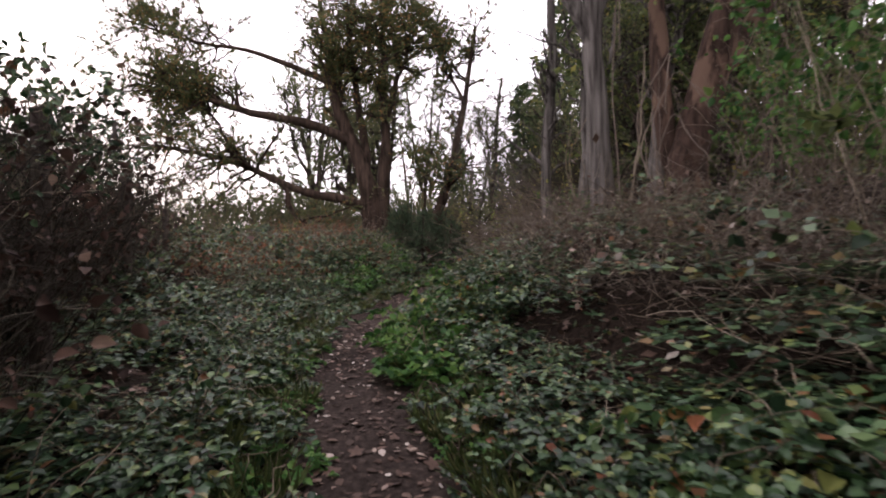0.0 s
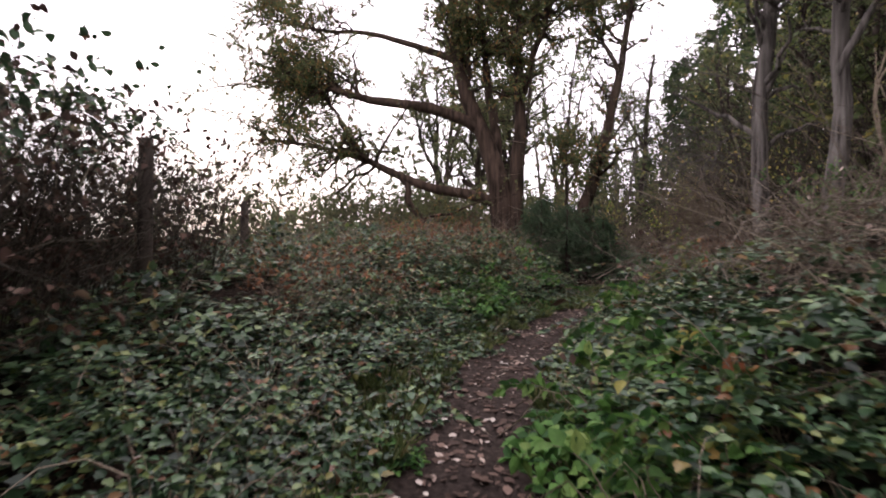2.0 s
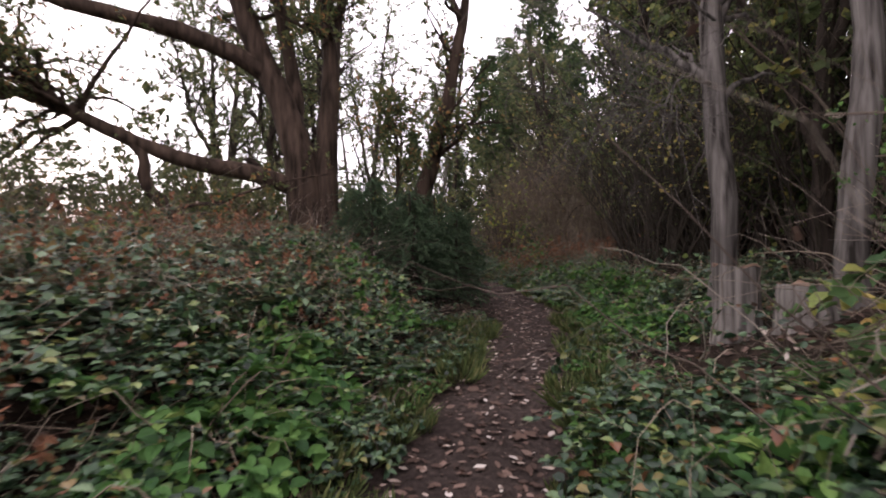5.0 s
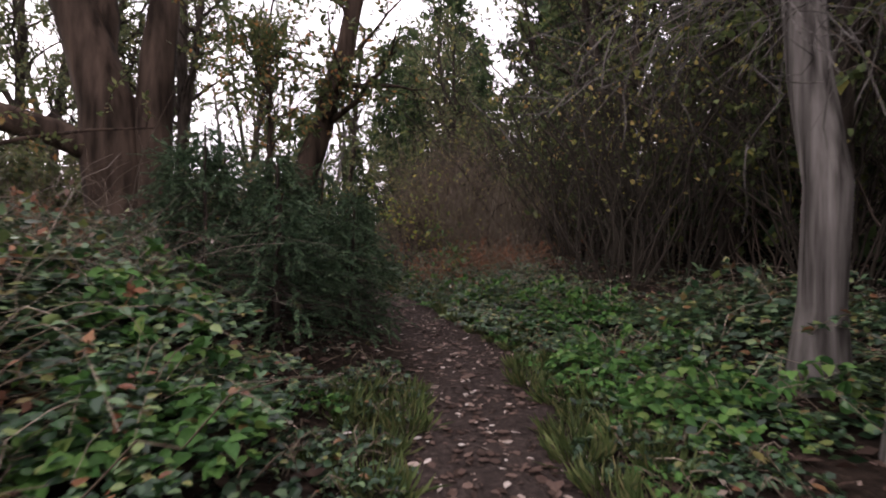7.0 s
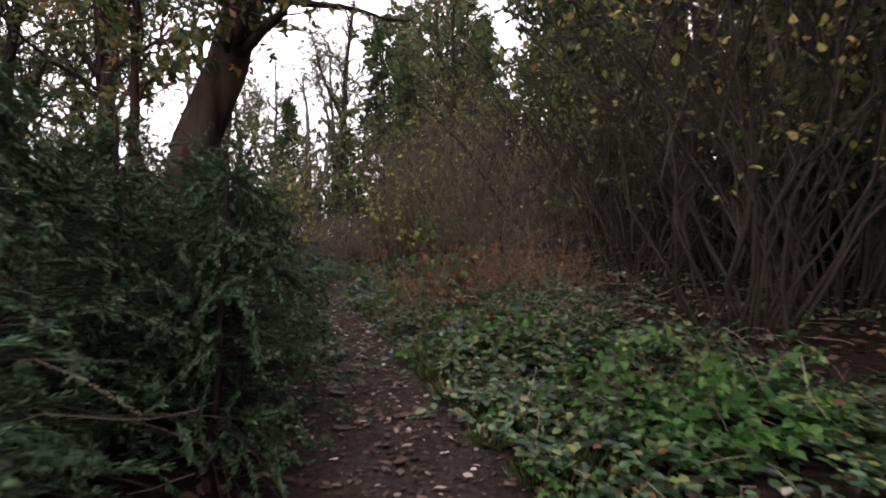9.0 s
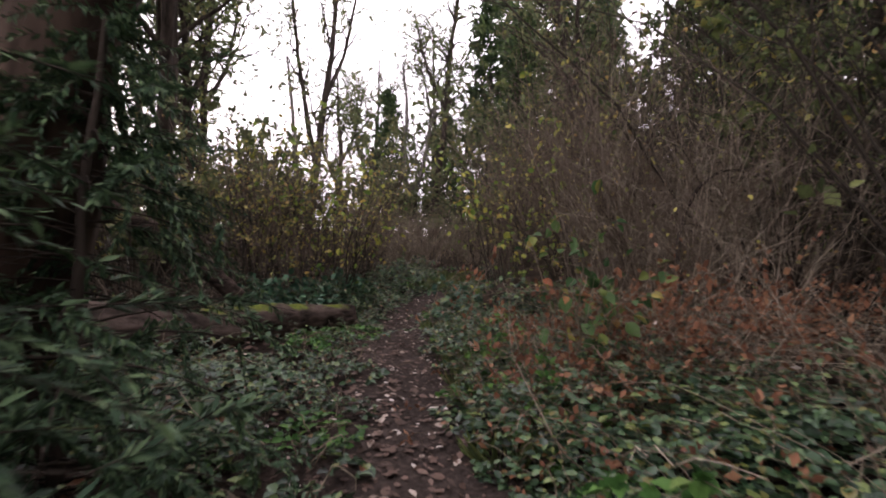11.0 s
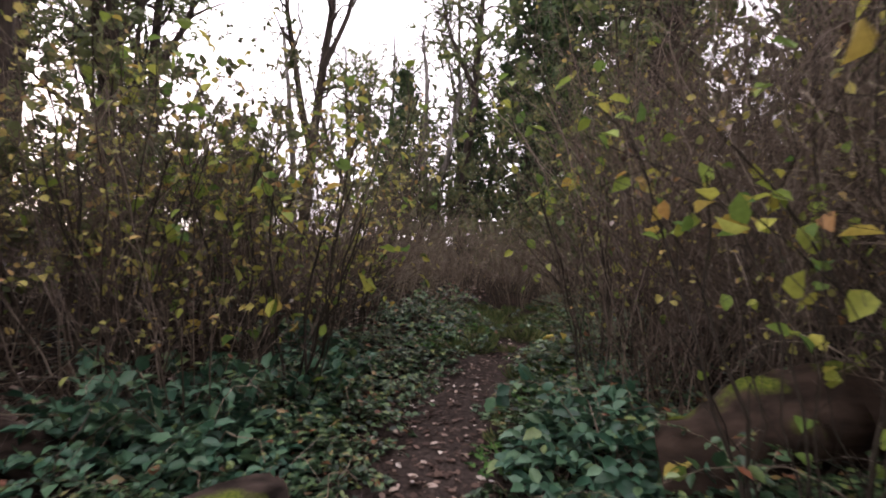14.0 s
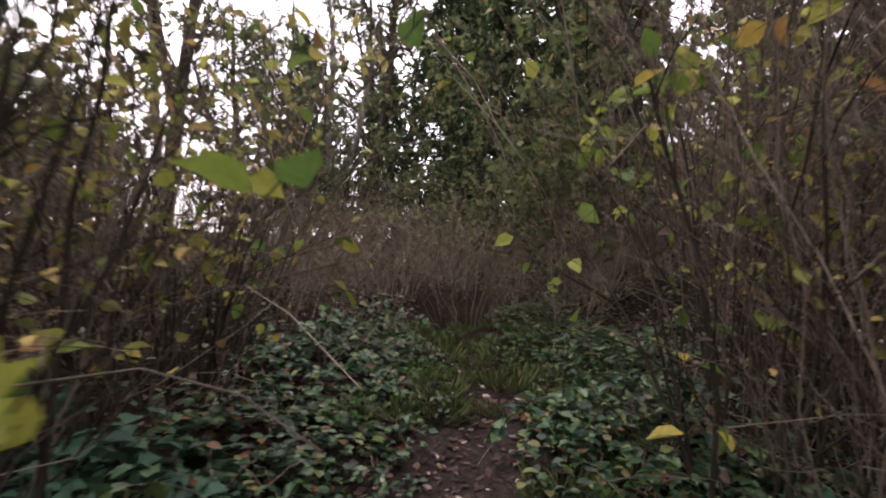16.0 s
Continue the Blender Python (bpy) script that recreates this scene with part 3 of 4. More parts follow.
tree([
    ([(0, 0, -0.4), (0.02, 0, 1.5), (-0.05, 0, 3.2), (0.1, 0.1, 6.0), (0.2, 0.2, 10)], 0.19, 0.08),
    ([(-0.03, 0, 2.9), (-0.5, -0.1, 3.7), (-0.9, -0.1, 5.0), (-1.2, 0, 7.5)], 0.13, 0.04),
    ([(0.05, 0, 3.3), (0.4, 0.2, 4.6), (0.5, 0.3, 7.0)], 0.10, 0.04),
], 13, BARK_GREY, LEAF_WOOD, 5200, 0.10, 0.5, 46, 300, (0.6, 2.0), (0.3, 0.9), "grey_trunk_tree",
    "grey ridged tree trunk hung with dry vines on the bank", at=place(2.36, 7.3), f2=0.3)

tree([
    ([(0, 0, -0.4), (0.08, 0, 0.7), (0.25, 0, 1.6), (0.55, 0, 2.6), (0.95, 0.05, 3.8), (1.5, 0.1, 5.2), (2.2, 0.3, 8.5)], 0.31, 0.13),
    ([(0.45, 0.05, 2.3), (1.0, 0.2, 3.0), (1.6, 0.3, 3.6), (2.4, 0.5, 4.6), (3.3, 0.8, 6.6)], 0.17, 0.06),
    ([(0.05, 0.15, 0.6), (-0.25, 0.3, 1.5), (-0.2, 0.5, 3.0), (-0.1, 0.6, 5.0), (0.1, 0.8, 8.5)], 0.17, 0.08),
], 14, BARK_RED, LEAF_WOOD, 5000, 0.11, 0.45, 46, 300, (0.8, 2.2), (0.3, 0.9), "peeling_madrone",
    "leaning madrone with dark red peeling bark above the bank", at=place(3.72, 7.3), f2=0.5)
for x, y, lean, r, sd in ((4.6, 10.4, 0.3, 0.2, 15), (7.2, 10.6, 1.3, 0.22, 16)):
    tree([
        ([(0, 0, -0.4), (0.1, 0, 1.6), (lean * 0.5, 0, 4.0), (lean, 0.1, 9.5)], r, 0.07),
        ([(lean * 0.4, 0, 3.2), (lean * 0.4 + 0.6, 0.2, 4.6), (lean + 0.9, 0.3, 7.5)], r * 0.5, 0.04),
    ], sd, BARK_DARK if sd == 16 else BARK_GREY, LEAF_WOOD, 6500, 0.11, 0.5, 50, 320, (0.8, 2.2), (0.3, 0.9), "bank_tree",
        "tall bare-stemmed tree leaning over the shaded bank", at=place(x, y), f2=0.3)

# the pale, half-dead trunk and its neighbour beside the stumps
tree([
    ([(-0.12, -0.1, -0.2), (-0.08, -0.05, 0.7), (-0.02, 0, 1.6), (0, 0, 3.0), (0.05, 0, 6.0), (0.12, 0, 9.0)], 0.14, 0.09),
    ([(0, 0, 2.6), (-0.5, -0.2, 2.55), (-1.0, -0.3, 2.2), (-1.5, -0.5, 2.3)], 0.014, 0.004),
    ([(0.02, 0, 3.2), (-0.6, -0.1, 3.6), (-1.5, -0.2, 3.9), (-2.4, -0.3, 3.6)], 0.018, 0.004),
], 17, BARK_GREY, LEAF_WOOD, 0, 0.09, 0.5, 80, 700, (0.6, 1.9), (0.25, 0.8), "pale_snag_tree",
    "pale barkless half-dead tree trunk with bare grey twigs", at=place(2.75, 12.0), f2=0.25, r3max=0.006)
tree([
    ([(-0.1, -0.1, -0.3), (0, 0, 1.5), (0.1, 0, 3.0), (0.2, 0, 6.0), (0.35, 0, 9.0)], 0.135, 0.08),
    ([(0.1, 0, 3.0), (0.5, -0.1, 4.0), (0.9, 0, 5.6)], 0.06, 0.02),
], 18, BARK_GREY, LEAF_WOOD, 900, 0.08, 0.5, 40, 260, (0.6, 1.8), (0.3, 0.8), "grey_trunk_tree",
    "straight grey tree trunk with furrowed bark beside stumps", at=place(3.2, 10.9), f2=0.35)

# woodland behind: slender trees, copied round the place
wood = []
for n in range(4):
    rr = np.random.default_rng(40 + n)
    ht = 9 + 1.5 * n
    l1, l2 = rr.uniform(-1.2, 1.2), rr.uniform(-1, 1)
    wood.append(tree([
        ([(0, 0, -0.3), (l1 * 0.2, 0, ht * 0.2), (l1 * 0.5, l2 * 0.3, ht * 0.5), (l1, l2, ht)], 0.19, 0.04),
        ([(l1 * 0.2, 0, ht * 0.22), (l1 * 0.2 - 0.9, 0.3, ht * 0.45), (-1.5, 0.8, ht * 0.85)], 0.12, 0.03),
        ([(l1 * 0.4, l2 * 0.2, ht * 0.4), (1.0, -0.4, ht * 0.6), (1.9, -0.3, ht * 0.9)], 0.10, 0.03),
    ], 50 + n, BARK_DARK, LEAF_WOOD if n % 2 else LEAF_OLIVE, 8500, 0.12, 0.5, 60, 360, (1.2, 3.2), (0.5, 1.5), "woodland_tree",
        "slender dark-stemmed tree with a thin ragged crown, some added unseen as shade", f2=0.28))
rw = np.random.default_rng(77)
# (3.6, -3.0) to (5.4, 2.2): unseen trees, added to shade the start
scatter(wood, [(-5.0, 26.5), (-3.6, 29.0), (-2.6, 25.0), (-1.2, 35.0), (-0.6, 44.0), (4.6, 40.5), (1.4, 46.0), (6.2, 44.0),
               (7.5, 30.0), (9.0, 24.0), (8.0, 19.5), (6.4, 15.5), (9.5, 14.0), (12.0, 20.0), (10.5, 9.0),
               (13.0, 14.0), (8.2, 5.0), (11.5, 3.0), (7.0, 1.0), (14.0, 28.0), (3.6, -3.0), (5.6, -0.6), (-3.4, -4.0), (0.6, -6.0), (-6.0, -2.5), (5.4, 2.2), (-6.6, 35.0), (-4.4, 32.0), (-7.4, 29.0), (-8.6, 33.5), (5.6, 13.6), (6.2, 18.0), (7.4, 12.6)], rw, (0.85, 1.15), 0.1, 3)

spires = [conifer(61, 17, 3.2, 40, 9, 11000, 0.36, NEEDLE_DARK, "spruce_tree", "tall dark spire-shaped spruce above the thicket", slim=0.34),
          conifer(62, 13, 3.0, 34, 9, 10000, 0.34, NEEDLE_DARK, "fir_tree", "dense dark green fir with drooping branches", slim=0.36, skirt=0.03)]
scatter(spires, [(11.2, 49.5), (6.9, 39.5), (9.6, 36.0), (12.5, 39.0), (15.0, 44.0), (13.5, 28.0), (14.5, 18.0), (15.5, 33.0), (18.0, 52.0)], rw, (0.9, 1.15), 0.1, 2)

# pale bare snags far up the path
for x, y, pts in ((2.5, 37.4, [(0, 0, -0.3), (0.5, 0, 1.8), (1.1, 0, 3.6), (1.5, 0, 6.0)]), (3.6, 37.8, [(0, 0, -0.3), (-0.5, 0, 1.5), (-1.1, 0, 3.4), (-0.9, 0, 5.4), (-1.1, 0, 8.0)]), (-2.5, 40, [(0, 0, -0.3), (0.1, 0, 2.5), (-0.2, 0, 5.0), (-0.6, 0.2, 8.5)])):
    tree([(pts, 0.16, 0.06)], int(x * 10 + 100), WOOD_WEATHERED, LEAF_WOOD, 0, n2=14, n3=40, l2=(0.5, 1.8), name="bare_snag", label="bare pale dead tree without leaves", at=place(x, y), r3max=0.01)

tree([([(0, 0, -0.3), (0.1, 0, 3.0), (0.5, 0, 6.0), (0.6, 0.2, 9.0), (1.0, 0.3, 13.0)], 0.2, 0.08), ([(0.5, 0, 6.2), (-0.4, 0, 8.0), (-1.2, 0.2, 11.0)], 0.1, 0.03)], 24, BARK_DARK, LEAF_WOOD, 4200, 0.12, 0.5, 50, 320, (0.8, 2.4), (0.4, 1.1),
     "crooked_tree", "crooked dark-stemmed tree with a thin crown", at=place(4.2, 38.6), f2=0.45)

# ---- young conifers by the bend ----
firs = [conifer(71 + n, 1.75, 1.0, 15, 11, 32000, 0.036, NEEDLE_YOUNG, "young_fir", "bushy dark green young fir growing beside the path", slim=0.28, radius=0.03, skirt=0.02, along=1.3, upward=2.2) for n in range(2)]
scatter(firs, [(-0.5, 14.9), (0.15, 16.1), (-1.0, 15.9), (-0.5, 16.9), (-0.1, 15.4), (-1.1, 14.6), (0.2, 17.2), (-0.3, 16.3), (0.3, 15.4), (0.42, 16.0), (-0.5, 14.2), (-1.4, 15.2)], np.random.default_rng(5), (0.8, 1.15), 0.05, 5, (0.75, 1.15))

# ---- tall many-stemmed shrub beyond the stumps, brown brush, yellowing shrubs ----
hazel = [shrub(81, 4.8, 1.6, 26, 260, 1300, 420, 0.075, LEAF_YELLOW, TWIG_DARK, "hazel_bush", "tall many-stemmed shrub with brown rods and few leaves", 0.34, 0.017, bend=0.6, single=True, wob=0.022),
         shrub(82, 4.2, 2.0, 28, 260, 1300, 520, 0.07, LEAF_WOOD, TWIG_DARK, "hazel_bush", "tall many-stemmed shrub with brown rods and few leaves", 0.36, 0.016, bend=0.6, single=True, wob=0.022)]
scatter(hazel, [(4.05, 15.3), (5.3, 15.4), (4.9, 17.4), (5.6, 19.5), (5.8, 22.0), (6.4, 24.5), (6.6, 18.6), (6.0, 17.0), (6.2, 20.8), (5.8, 13.6), (6.2, 23.2)], np.random.default_rng(6), (0.95, 1.15), 0.05, 4)

brush = [shrub(91 + n, 2.0, 0.8, 44, 330, 620, 70, 0.04, LEAF_YELLOW, TWIG_RED, "brown_brush", "fine reddish-brown leafless brush", 0.45, 0.0055) for n in range(2)]
rb = np.random.default_rng(8)
scatter(brush, [(4.1, 19.7), (4.5, 20.4), (4.1, 21.0), (4.8, 19.4), (5.1, 20.8), (5.3, 19.4), (4.6, 21.6)], rb, (0.85, 1.1), 0.03, 5)
tall_brush = [shrub(161 + n, 3.3, 0.75, 30, 300, 900, 170, 0.055, LEAF_YELLOW if n else LEAF_DRY, TWIG_BROWN, "tall_brush", "tall thin-stemmed brown brush with a few withered leaves", 0.4, 0.0065, hang=0.5, bend=0.5, wob=0.02, f0=0.15) for n in range(2)]
scatter(tall_brush, [(3.5, 23.3), (4.0, 20.6), (4.4, 21.0), (4.1, 22.2), (4.2, 23.1), (4.5, 24.1), (5.0, 25.0), (5.2, 23.6), (4.8, 22.6), (5.7, 25.9), (3.75, 23.0), (3.9, 24.0)], rb, (0.85, 1.1), 0.03, 4)
for x, y in ((4.6, 27.2), (5.4, 28.0), (3.9, 28.4), (3.2, 29.6), (2.0, 28.6), (1.0, 27.6), (0.4, 26.4), (-0.4, 28.5), (1.5, 27.3), (2.6, 28.2), (4.3, 30.4), (5.4, 30.0), (6.2, 29.2), (0.9, 29.6), (2.2, 30.6), (3.2, 31.6), (5.0, 32.0), (-0.2, 27.4), (6.6, 27.6)):
    copy_thing(brush[rb.integers(2)], place(x, y, rb.uniform(0, 360), rb.uniform(0.75, 0.95), 0.03, rb.uniform(-6, 6), 0.8))

yellow = [shrub(95 + n, 2.3, 0.9, 26, 220, 480, 400, 0.06, LEAF_YELLOW, TWIG_BROWN, "yellowing_shrub", "brown-stemmed shrub with sparse yellow autumn leaves", 0.35, 0.007) for n in range(3)]
scatter(yellow, [(0.1, 23.4), (-0.8, 23.9), (0.5, 24.5), (-0.4, 25.0), (-1.8, 24.2), (0.9, 25.6), (-1.4, 25.6), (-2.8, 23.4), (3.9, 22.4), (0.7, 26.8), (-2.6, 25.6), (4.0, 23.7), (-3.4, 24.6)], np.random.default_rng(9), (0.85, 1.2), 0.03, 6)

# ---- fallen timber and stumps ----
def log(name, label, pts, r0, r1, bark, seed, k=44):
    rng = np.random.default_rng(seed)
    root = thing(name, label, "log", "fallen timber")
    p = smooth_path(pts, k, rng, 0.016)
    sides = 22
    v, f = tubes(p[None], np.linspace(r0, r1, k)[None], sides)
    v = v.reshape(k, sides, 3)
    ang, run = np.arange(sides)[None] * 2 * np.pi / sides, np.linspace(0, 1, k)[:, None]
    off = 0.07 * np.sin(2 * ang + 3 * run + seed) + 0.05 * np.sin(5 * ang + 2 * np.sin(7 * run)) + 0.06 * np.sin(11 * run + ang) + rng.normal(0, 0.022, (k, sides))
    for knot in range(5):
        kr, ka = rng.random(), rng.uniform(0, 6.283)
        off += 0.22 * np.exp(-((run - kr) / 0.035) ** 2 - ((np.cos(ang - ka) - 1) / 0.12) ** 2)
    v = p[:, None] + (v - p[:, None]) * (1 + off[:, :, None])
    piece("bark", (v.reshape(-1, 3), f), bark, root, True)
    for i, s_ in ((0, -1), (k - 1, 1)):
        ring = v[i] + s_ * 0.004 * unit(p[min(i + 1, k - 1)] - p[max(i - 1, 0)])
        c = ring.mean(0) - s_ * 0.02 * unit(p[min(i + 1, k - 1)] - p[max(i - 1, 0)])
        tri = [(sides, j, (j + 1) % sides) for j in range(sides)]
        piece("cut_end", (np.r_[ring, c[None]], tri), WOOD_END, root)
    return root


log("fallen_log", "fallen mossy log with a sawn reddish end beside the path", [(0.98, 22.2, h(0.98, 22.2) + 0.15), (-0.07, 21.04, h(-0.07, 21.04) + 0.14), (-0.45, 20.45, h(-0.45, 20.45) + 0.16), (-1.2, 19.3, h(-1.2, 19.3) + 0.17), (-1.8, 18.4, h(-1.8, 18.4) + 0.12)], 0.2, 0.28, BARK_MOSSY, 1)
log("leaning_dead_tree", "mossy thin trunk leaning over behind the log", [(-0.25, 22.75, h(-0.25, 22.75) - 0.05), (-1.2, 22.5, 1.85), (-2.5, 22.2, 2.85), (-4.6, 21.8, 4.5)], 0.13, 0.09, BARK_MOSSY, 2)
log("rotten_log", "dark rotten log capped with moss under the brush", [(3.02, 22.2, h(3.02, 22.2) + 0.2), (3.8, 22.05, h(3.8, 22.05) + 0.22), (5.4, 21.7, h(5.4, 21.7) + 0.2)], 0.27, 0.22, BARK_ROTTEN, 3)


def stump(x, y, radius, top, seed):
    rng = np.random.default_rng(seed)
    root = thing("tree_stump", "weathered grey sawn tree stump among brambles", "stump", "stumps beside the path")
    n, k = 22, 7
    z0 = h(x, y) - 0.1
    a = np.arange(n) * 2 * np.pi / n
    rib = 1 + 0.08 * np.sin(3 * a + seed) + rng.normal(0, 0.035, n)
    zz = np.linspace(z0, top, k)
    fl = np.interp(zz, [z0, z0 + 0.25, top], [1.2, 1.03, 0.97])
    v = np.stack([np.stack([x + radius * rib * q * np.cos(a), y + radius * rib * q * np.sin(a), np.full(n, w_)], -1) for q, w_ in zip(fl, zz)])
    v[-1, :, 2] += rng.normal(0, 0.012, n)
    i = np.arange(n * k).reshape(k, n)
    q = np.stack([i[:-1], np.roll(i, -1, 1)[:-1], np.roll(i, -1, 1)[1:], i[1:]], -1).reshape(-1, 4)
    v[1:-1, :, :2] += rng.normal(0, 0.006, (k - 2, n, 2))
    piece("side", (v.reshape(-1, 3), q), WOOD_WEATHERED, root, True)
    ring = v[-1] + [0, 0, 0.003]
    c = np.array([[x, y, top - 0.015]])
    piece("cut_top", (np.r_[ring, c], [(j, (j + 1) % n, n) for j in range(n)]), WOOD_END, root)


stump(2.12, 11.05, 0.19, 1.53, 1)
stump(2.18, 10.4, 0.2, 1.40, 2)

# ---- fence posts swallowed by brush ----
for n, (x, y, top) in enumerate(((-2.76, 3.33, 2.45), (-3.95, 6.1, 2.5), (-4.93, 8.7, 2.25))):
    root = thing("fence_post", "old dark wooden fence post overgrown with brush", "fence post", "posts of the old fence")
    rng = np.random.default_rng(n)
    z = h(x, y) - 0.1
    p = np.array([[(x, y, z), (x + 0.01, y, 0.5 * (z + top)), (x + 0.015, y, top - 0.02), (x + 0.015, y, top)]])
    piece("post", tubes(p, np.array([[0.065, 0.06, 0.058, 0.04]]), 8), POST_MAT, root)
    a = np.arange(8) * 2 * np.pi / 8
    ring = np.stack([x + 0.015 + 0.045 * np.cos(a), y + 0.045 * np.sin(a), np.full(8, top + 0.001)], -1)
    piece("top", (np.r_[ring, [[x + 0.015, y, top + 0.008]]], [(j, (j + 1) % 8, 8) for j in range(8)]), POST_MAT, root)

# dark dry hedge along the fence, with leafy shoots above
hedge = [shrub(101 + n, 1.7, 0.75, 70, 560, 1000, 900, 0.06, LEAF_WITHERED, TWIG_DARK, "dry_hedge", "dark dry tangled brush smothering the old fence", 0.55, 0.006, hang=0.4, f0=0.1) for n in range(2)]
scatter(hedge, [(-3.3, 2.7), (-2.8, 2.45), (-3.75, 4.0), (-4.05, 4.8), (-4.5, 5.7), (-3.6, 3.3), (-4.6, 4.6), (-2.5, 1.4), (-3.4, 1.6), (-4.95, 6.7), (-5.1, 5.8), (-5.2, 3.8), (-2.6, 0.2), (-3.6, 0.4), (-5.0, 7.4)], np.random.default_rng(12), (0.9, 1.12), 0.05, 5)
vine = [shrub(105, 1.0, 0.6, 12, 50, 120, 340, 0.07, LEAF_BRAMBLE, TWIG_RED, "leafy_shoots", "leafy green bramble shoots above the dry hedge", 0.3, 0.005, fine=True)]
for x, y, z in ((-2.95, 3.2, 1.6), (-3.6, 3.9, 1.55), (-4.2, 5.5, 1.35), (-2.8, 2.4, 1.4), (-4.7, 6.2, 1.25), (-3.9, 4.7, 1.4), (-3.3, 3.6, 1.75)):
    m = Matrix.Translation((x, y, h(x, y) + z - 0.35)) @ pose(0, 0, 0, 0, 0, x * 50)
    copy_thing(vine[0], m)
vine[0].matrix_basis = place(-4.6, 4.9, 0, 1) @ pose(0, 0, 1.1)

# low background bushes over the crest
bush = [shrub(111 + n, 2.5, 1.2, 20, 110, 200, 2700, 0.095, LEAF_OLIVE, TWIG_BROWN, "crest_bush", "olive green bush on the crest", 0.4, 0.014, fine=False, f0=0.1) for n in range(2)]
scatter(bush, [(-5.6, 20.0), (-6.8, 21.0), (-8.6, 22.6), (-6.6, 24.5), (-8.0, 27.0), (-10.0, 26.0), (-11.0, 23.5), (-9.5, 29.0), (-4.4, 21.0), (-4.9, 23.6), (-3.6, 20.6), (-1.6, 24.8), (-2.0, 22.9), (-3.8, 22.6), (-4.8, 25.4), (-1.4, 27.6), (-3.0, 26.6), (-3.2, 28.2), (-4.4, 18.9),
               (-1.6, 31.0), (1.0, 33.0), (4.5, 31.5), (6.5, 32.5), (3.0, 35.0), (-3.6, 36.0), (0.6, 37.0), (5.6, 28.0), (7.6, 26.5), (-4.2, 30.6), (-2.0, 33.0), (-5.4, 33.4)], np.random.default_rng(13), (0.85, 1.3), 0.05, 4)
for x, y, k_ in ((-7.4, 18.6, 0.9), (-8.8, 19.6, 0.85), (-10.4, 20.4, 0.95), (-12.0, 19.5, 1.0), (-6.3, 19.3, 0.8), (-9.8, 17.6, 0.85), (-5.4, 18.2, 0.7)):
    copy_thing(bush[int(-x) % 2], place(x, y, 60 * x, k_, 0.05))
low_bush = [shrub(117 + n, 1.9, 1.0, 20, 120, 240, 1500, 0.075, LEAF_OLIVE, TWIG_BROWN, "crest_bush", "low olive and brown bush on the open crest", 0.4, 0.009, fine=False, f0=0.1) for n in range(2)]
scatter(low_bush, [(-7.0, 19.2), (-8.6, 19.8), (-10.0, 18.5), (-6.4, 21.8), (-9.2, 22.0), (-11.6, 20.2), (-7.8, 24.0), (-12.8, 17.6), (-10.8, 15.6), (-9.0, 14.0), (-7.4, 12.6), (-8.5, 11.0), (-11, 11.5), (-6.0, 23.2), (-5.6, 27.4), (-7.2, 26.0),
                   (-7.6, 30.0), (-9.6, 32.0), (-7.6, 17.0), (-6.4, 18.2), (-9.4, 16.8), (-8.2, 15.4), (-6.9, 14.9), (-6.3, 10.6), (-6.6, 9.0), (-7.0, 16.0), (-5.9, 17.0)], np.random.default_rng(16), (0.7, 1.05), 0.05, 4)
# dark undergrowth filling the wooded slope; the last seven are unseen, added to shade the start
scatter([shrub(115, 3.2, 1.6, 24, 160, 300, 3600, 0.10, LEAF_WOOD, TWIG_BROWN, "slope_bush", "dark green undergrowth of the wooded slope, also added unseen as shade around the start", 0.6, 0.016, fine=False, f0=0.02)],
        [(7.4, 8.6), (6.2, 1.2), (4.6, 1.0), (8.4, 11.5), (7.4, 14.2), (7.0, 17.0), (7.6, 21.0), (8.6, 17.4), (9.2, 28.0), (9.6, 12.6), (9.6, 31.0), (8.0, 3.6), (6.9, 12.3), (11.5, 11.5), (11, 15.5), (10.4, 19.8), (10.8, 26.0), (6.6, 14.8), (6.8, 19.2), (8.2, 15.6), (8.0, 29.6), (6.3, 28.8), (2.7, -0.9), (-2.6, -1.3), (3.6, 0.7), (0.2, -3.4), (-4.0, -0.6), (1.9, -2.4), (-1.4, -2.9)],
        np.random.default_rng(14), (1.0, 1.75), 0.05, 4)

# ---- brambles and low growth ----
green = [bramble(200 + n, LEAF_BRAMBLE, label="low bramble mound with dark green toothed leaves") for n in range(4)]
light = [bramble(210 + n, LEAF_BRIGHT, 0.5, 0.36, 210, 0.088, "leafy_clump", "fresh bright green leafy clump at the path's edge", 10) for n in range(2)]
autumn = [bramble(215 + n, LEAF_AUTUMN, 0.5, 0.34, 170, 0.092, "autumn_bramble", "bramble with yellow, green and orange-red leaves", 12) for n in range(2)]
rv = np.random.default_rng(21)


def grown(x, y):
    return math.sin(x * 1.9 + y * 0.8) * math.sin(y * 1.4 - x) > -0.3


spots = band(0.6, 10.2, -2.4, -1.05, 0.50, rv, 4000, grown) + band(10.2, 13.5, -2.6, -1.5, 0.5, rv, 1500) + band(0.9, 10.0, 1.0, 1.9, 0.46, rv, 4000, lambda x, y: not (0.8 < x < 2.8 and 9.2 < y < 11.6) and not (2.6 < y < 8 and x > 1.1))
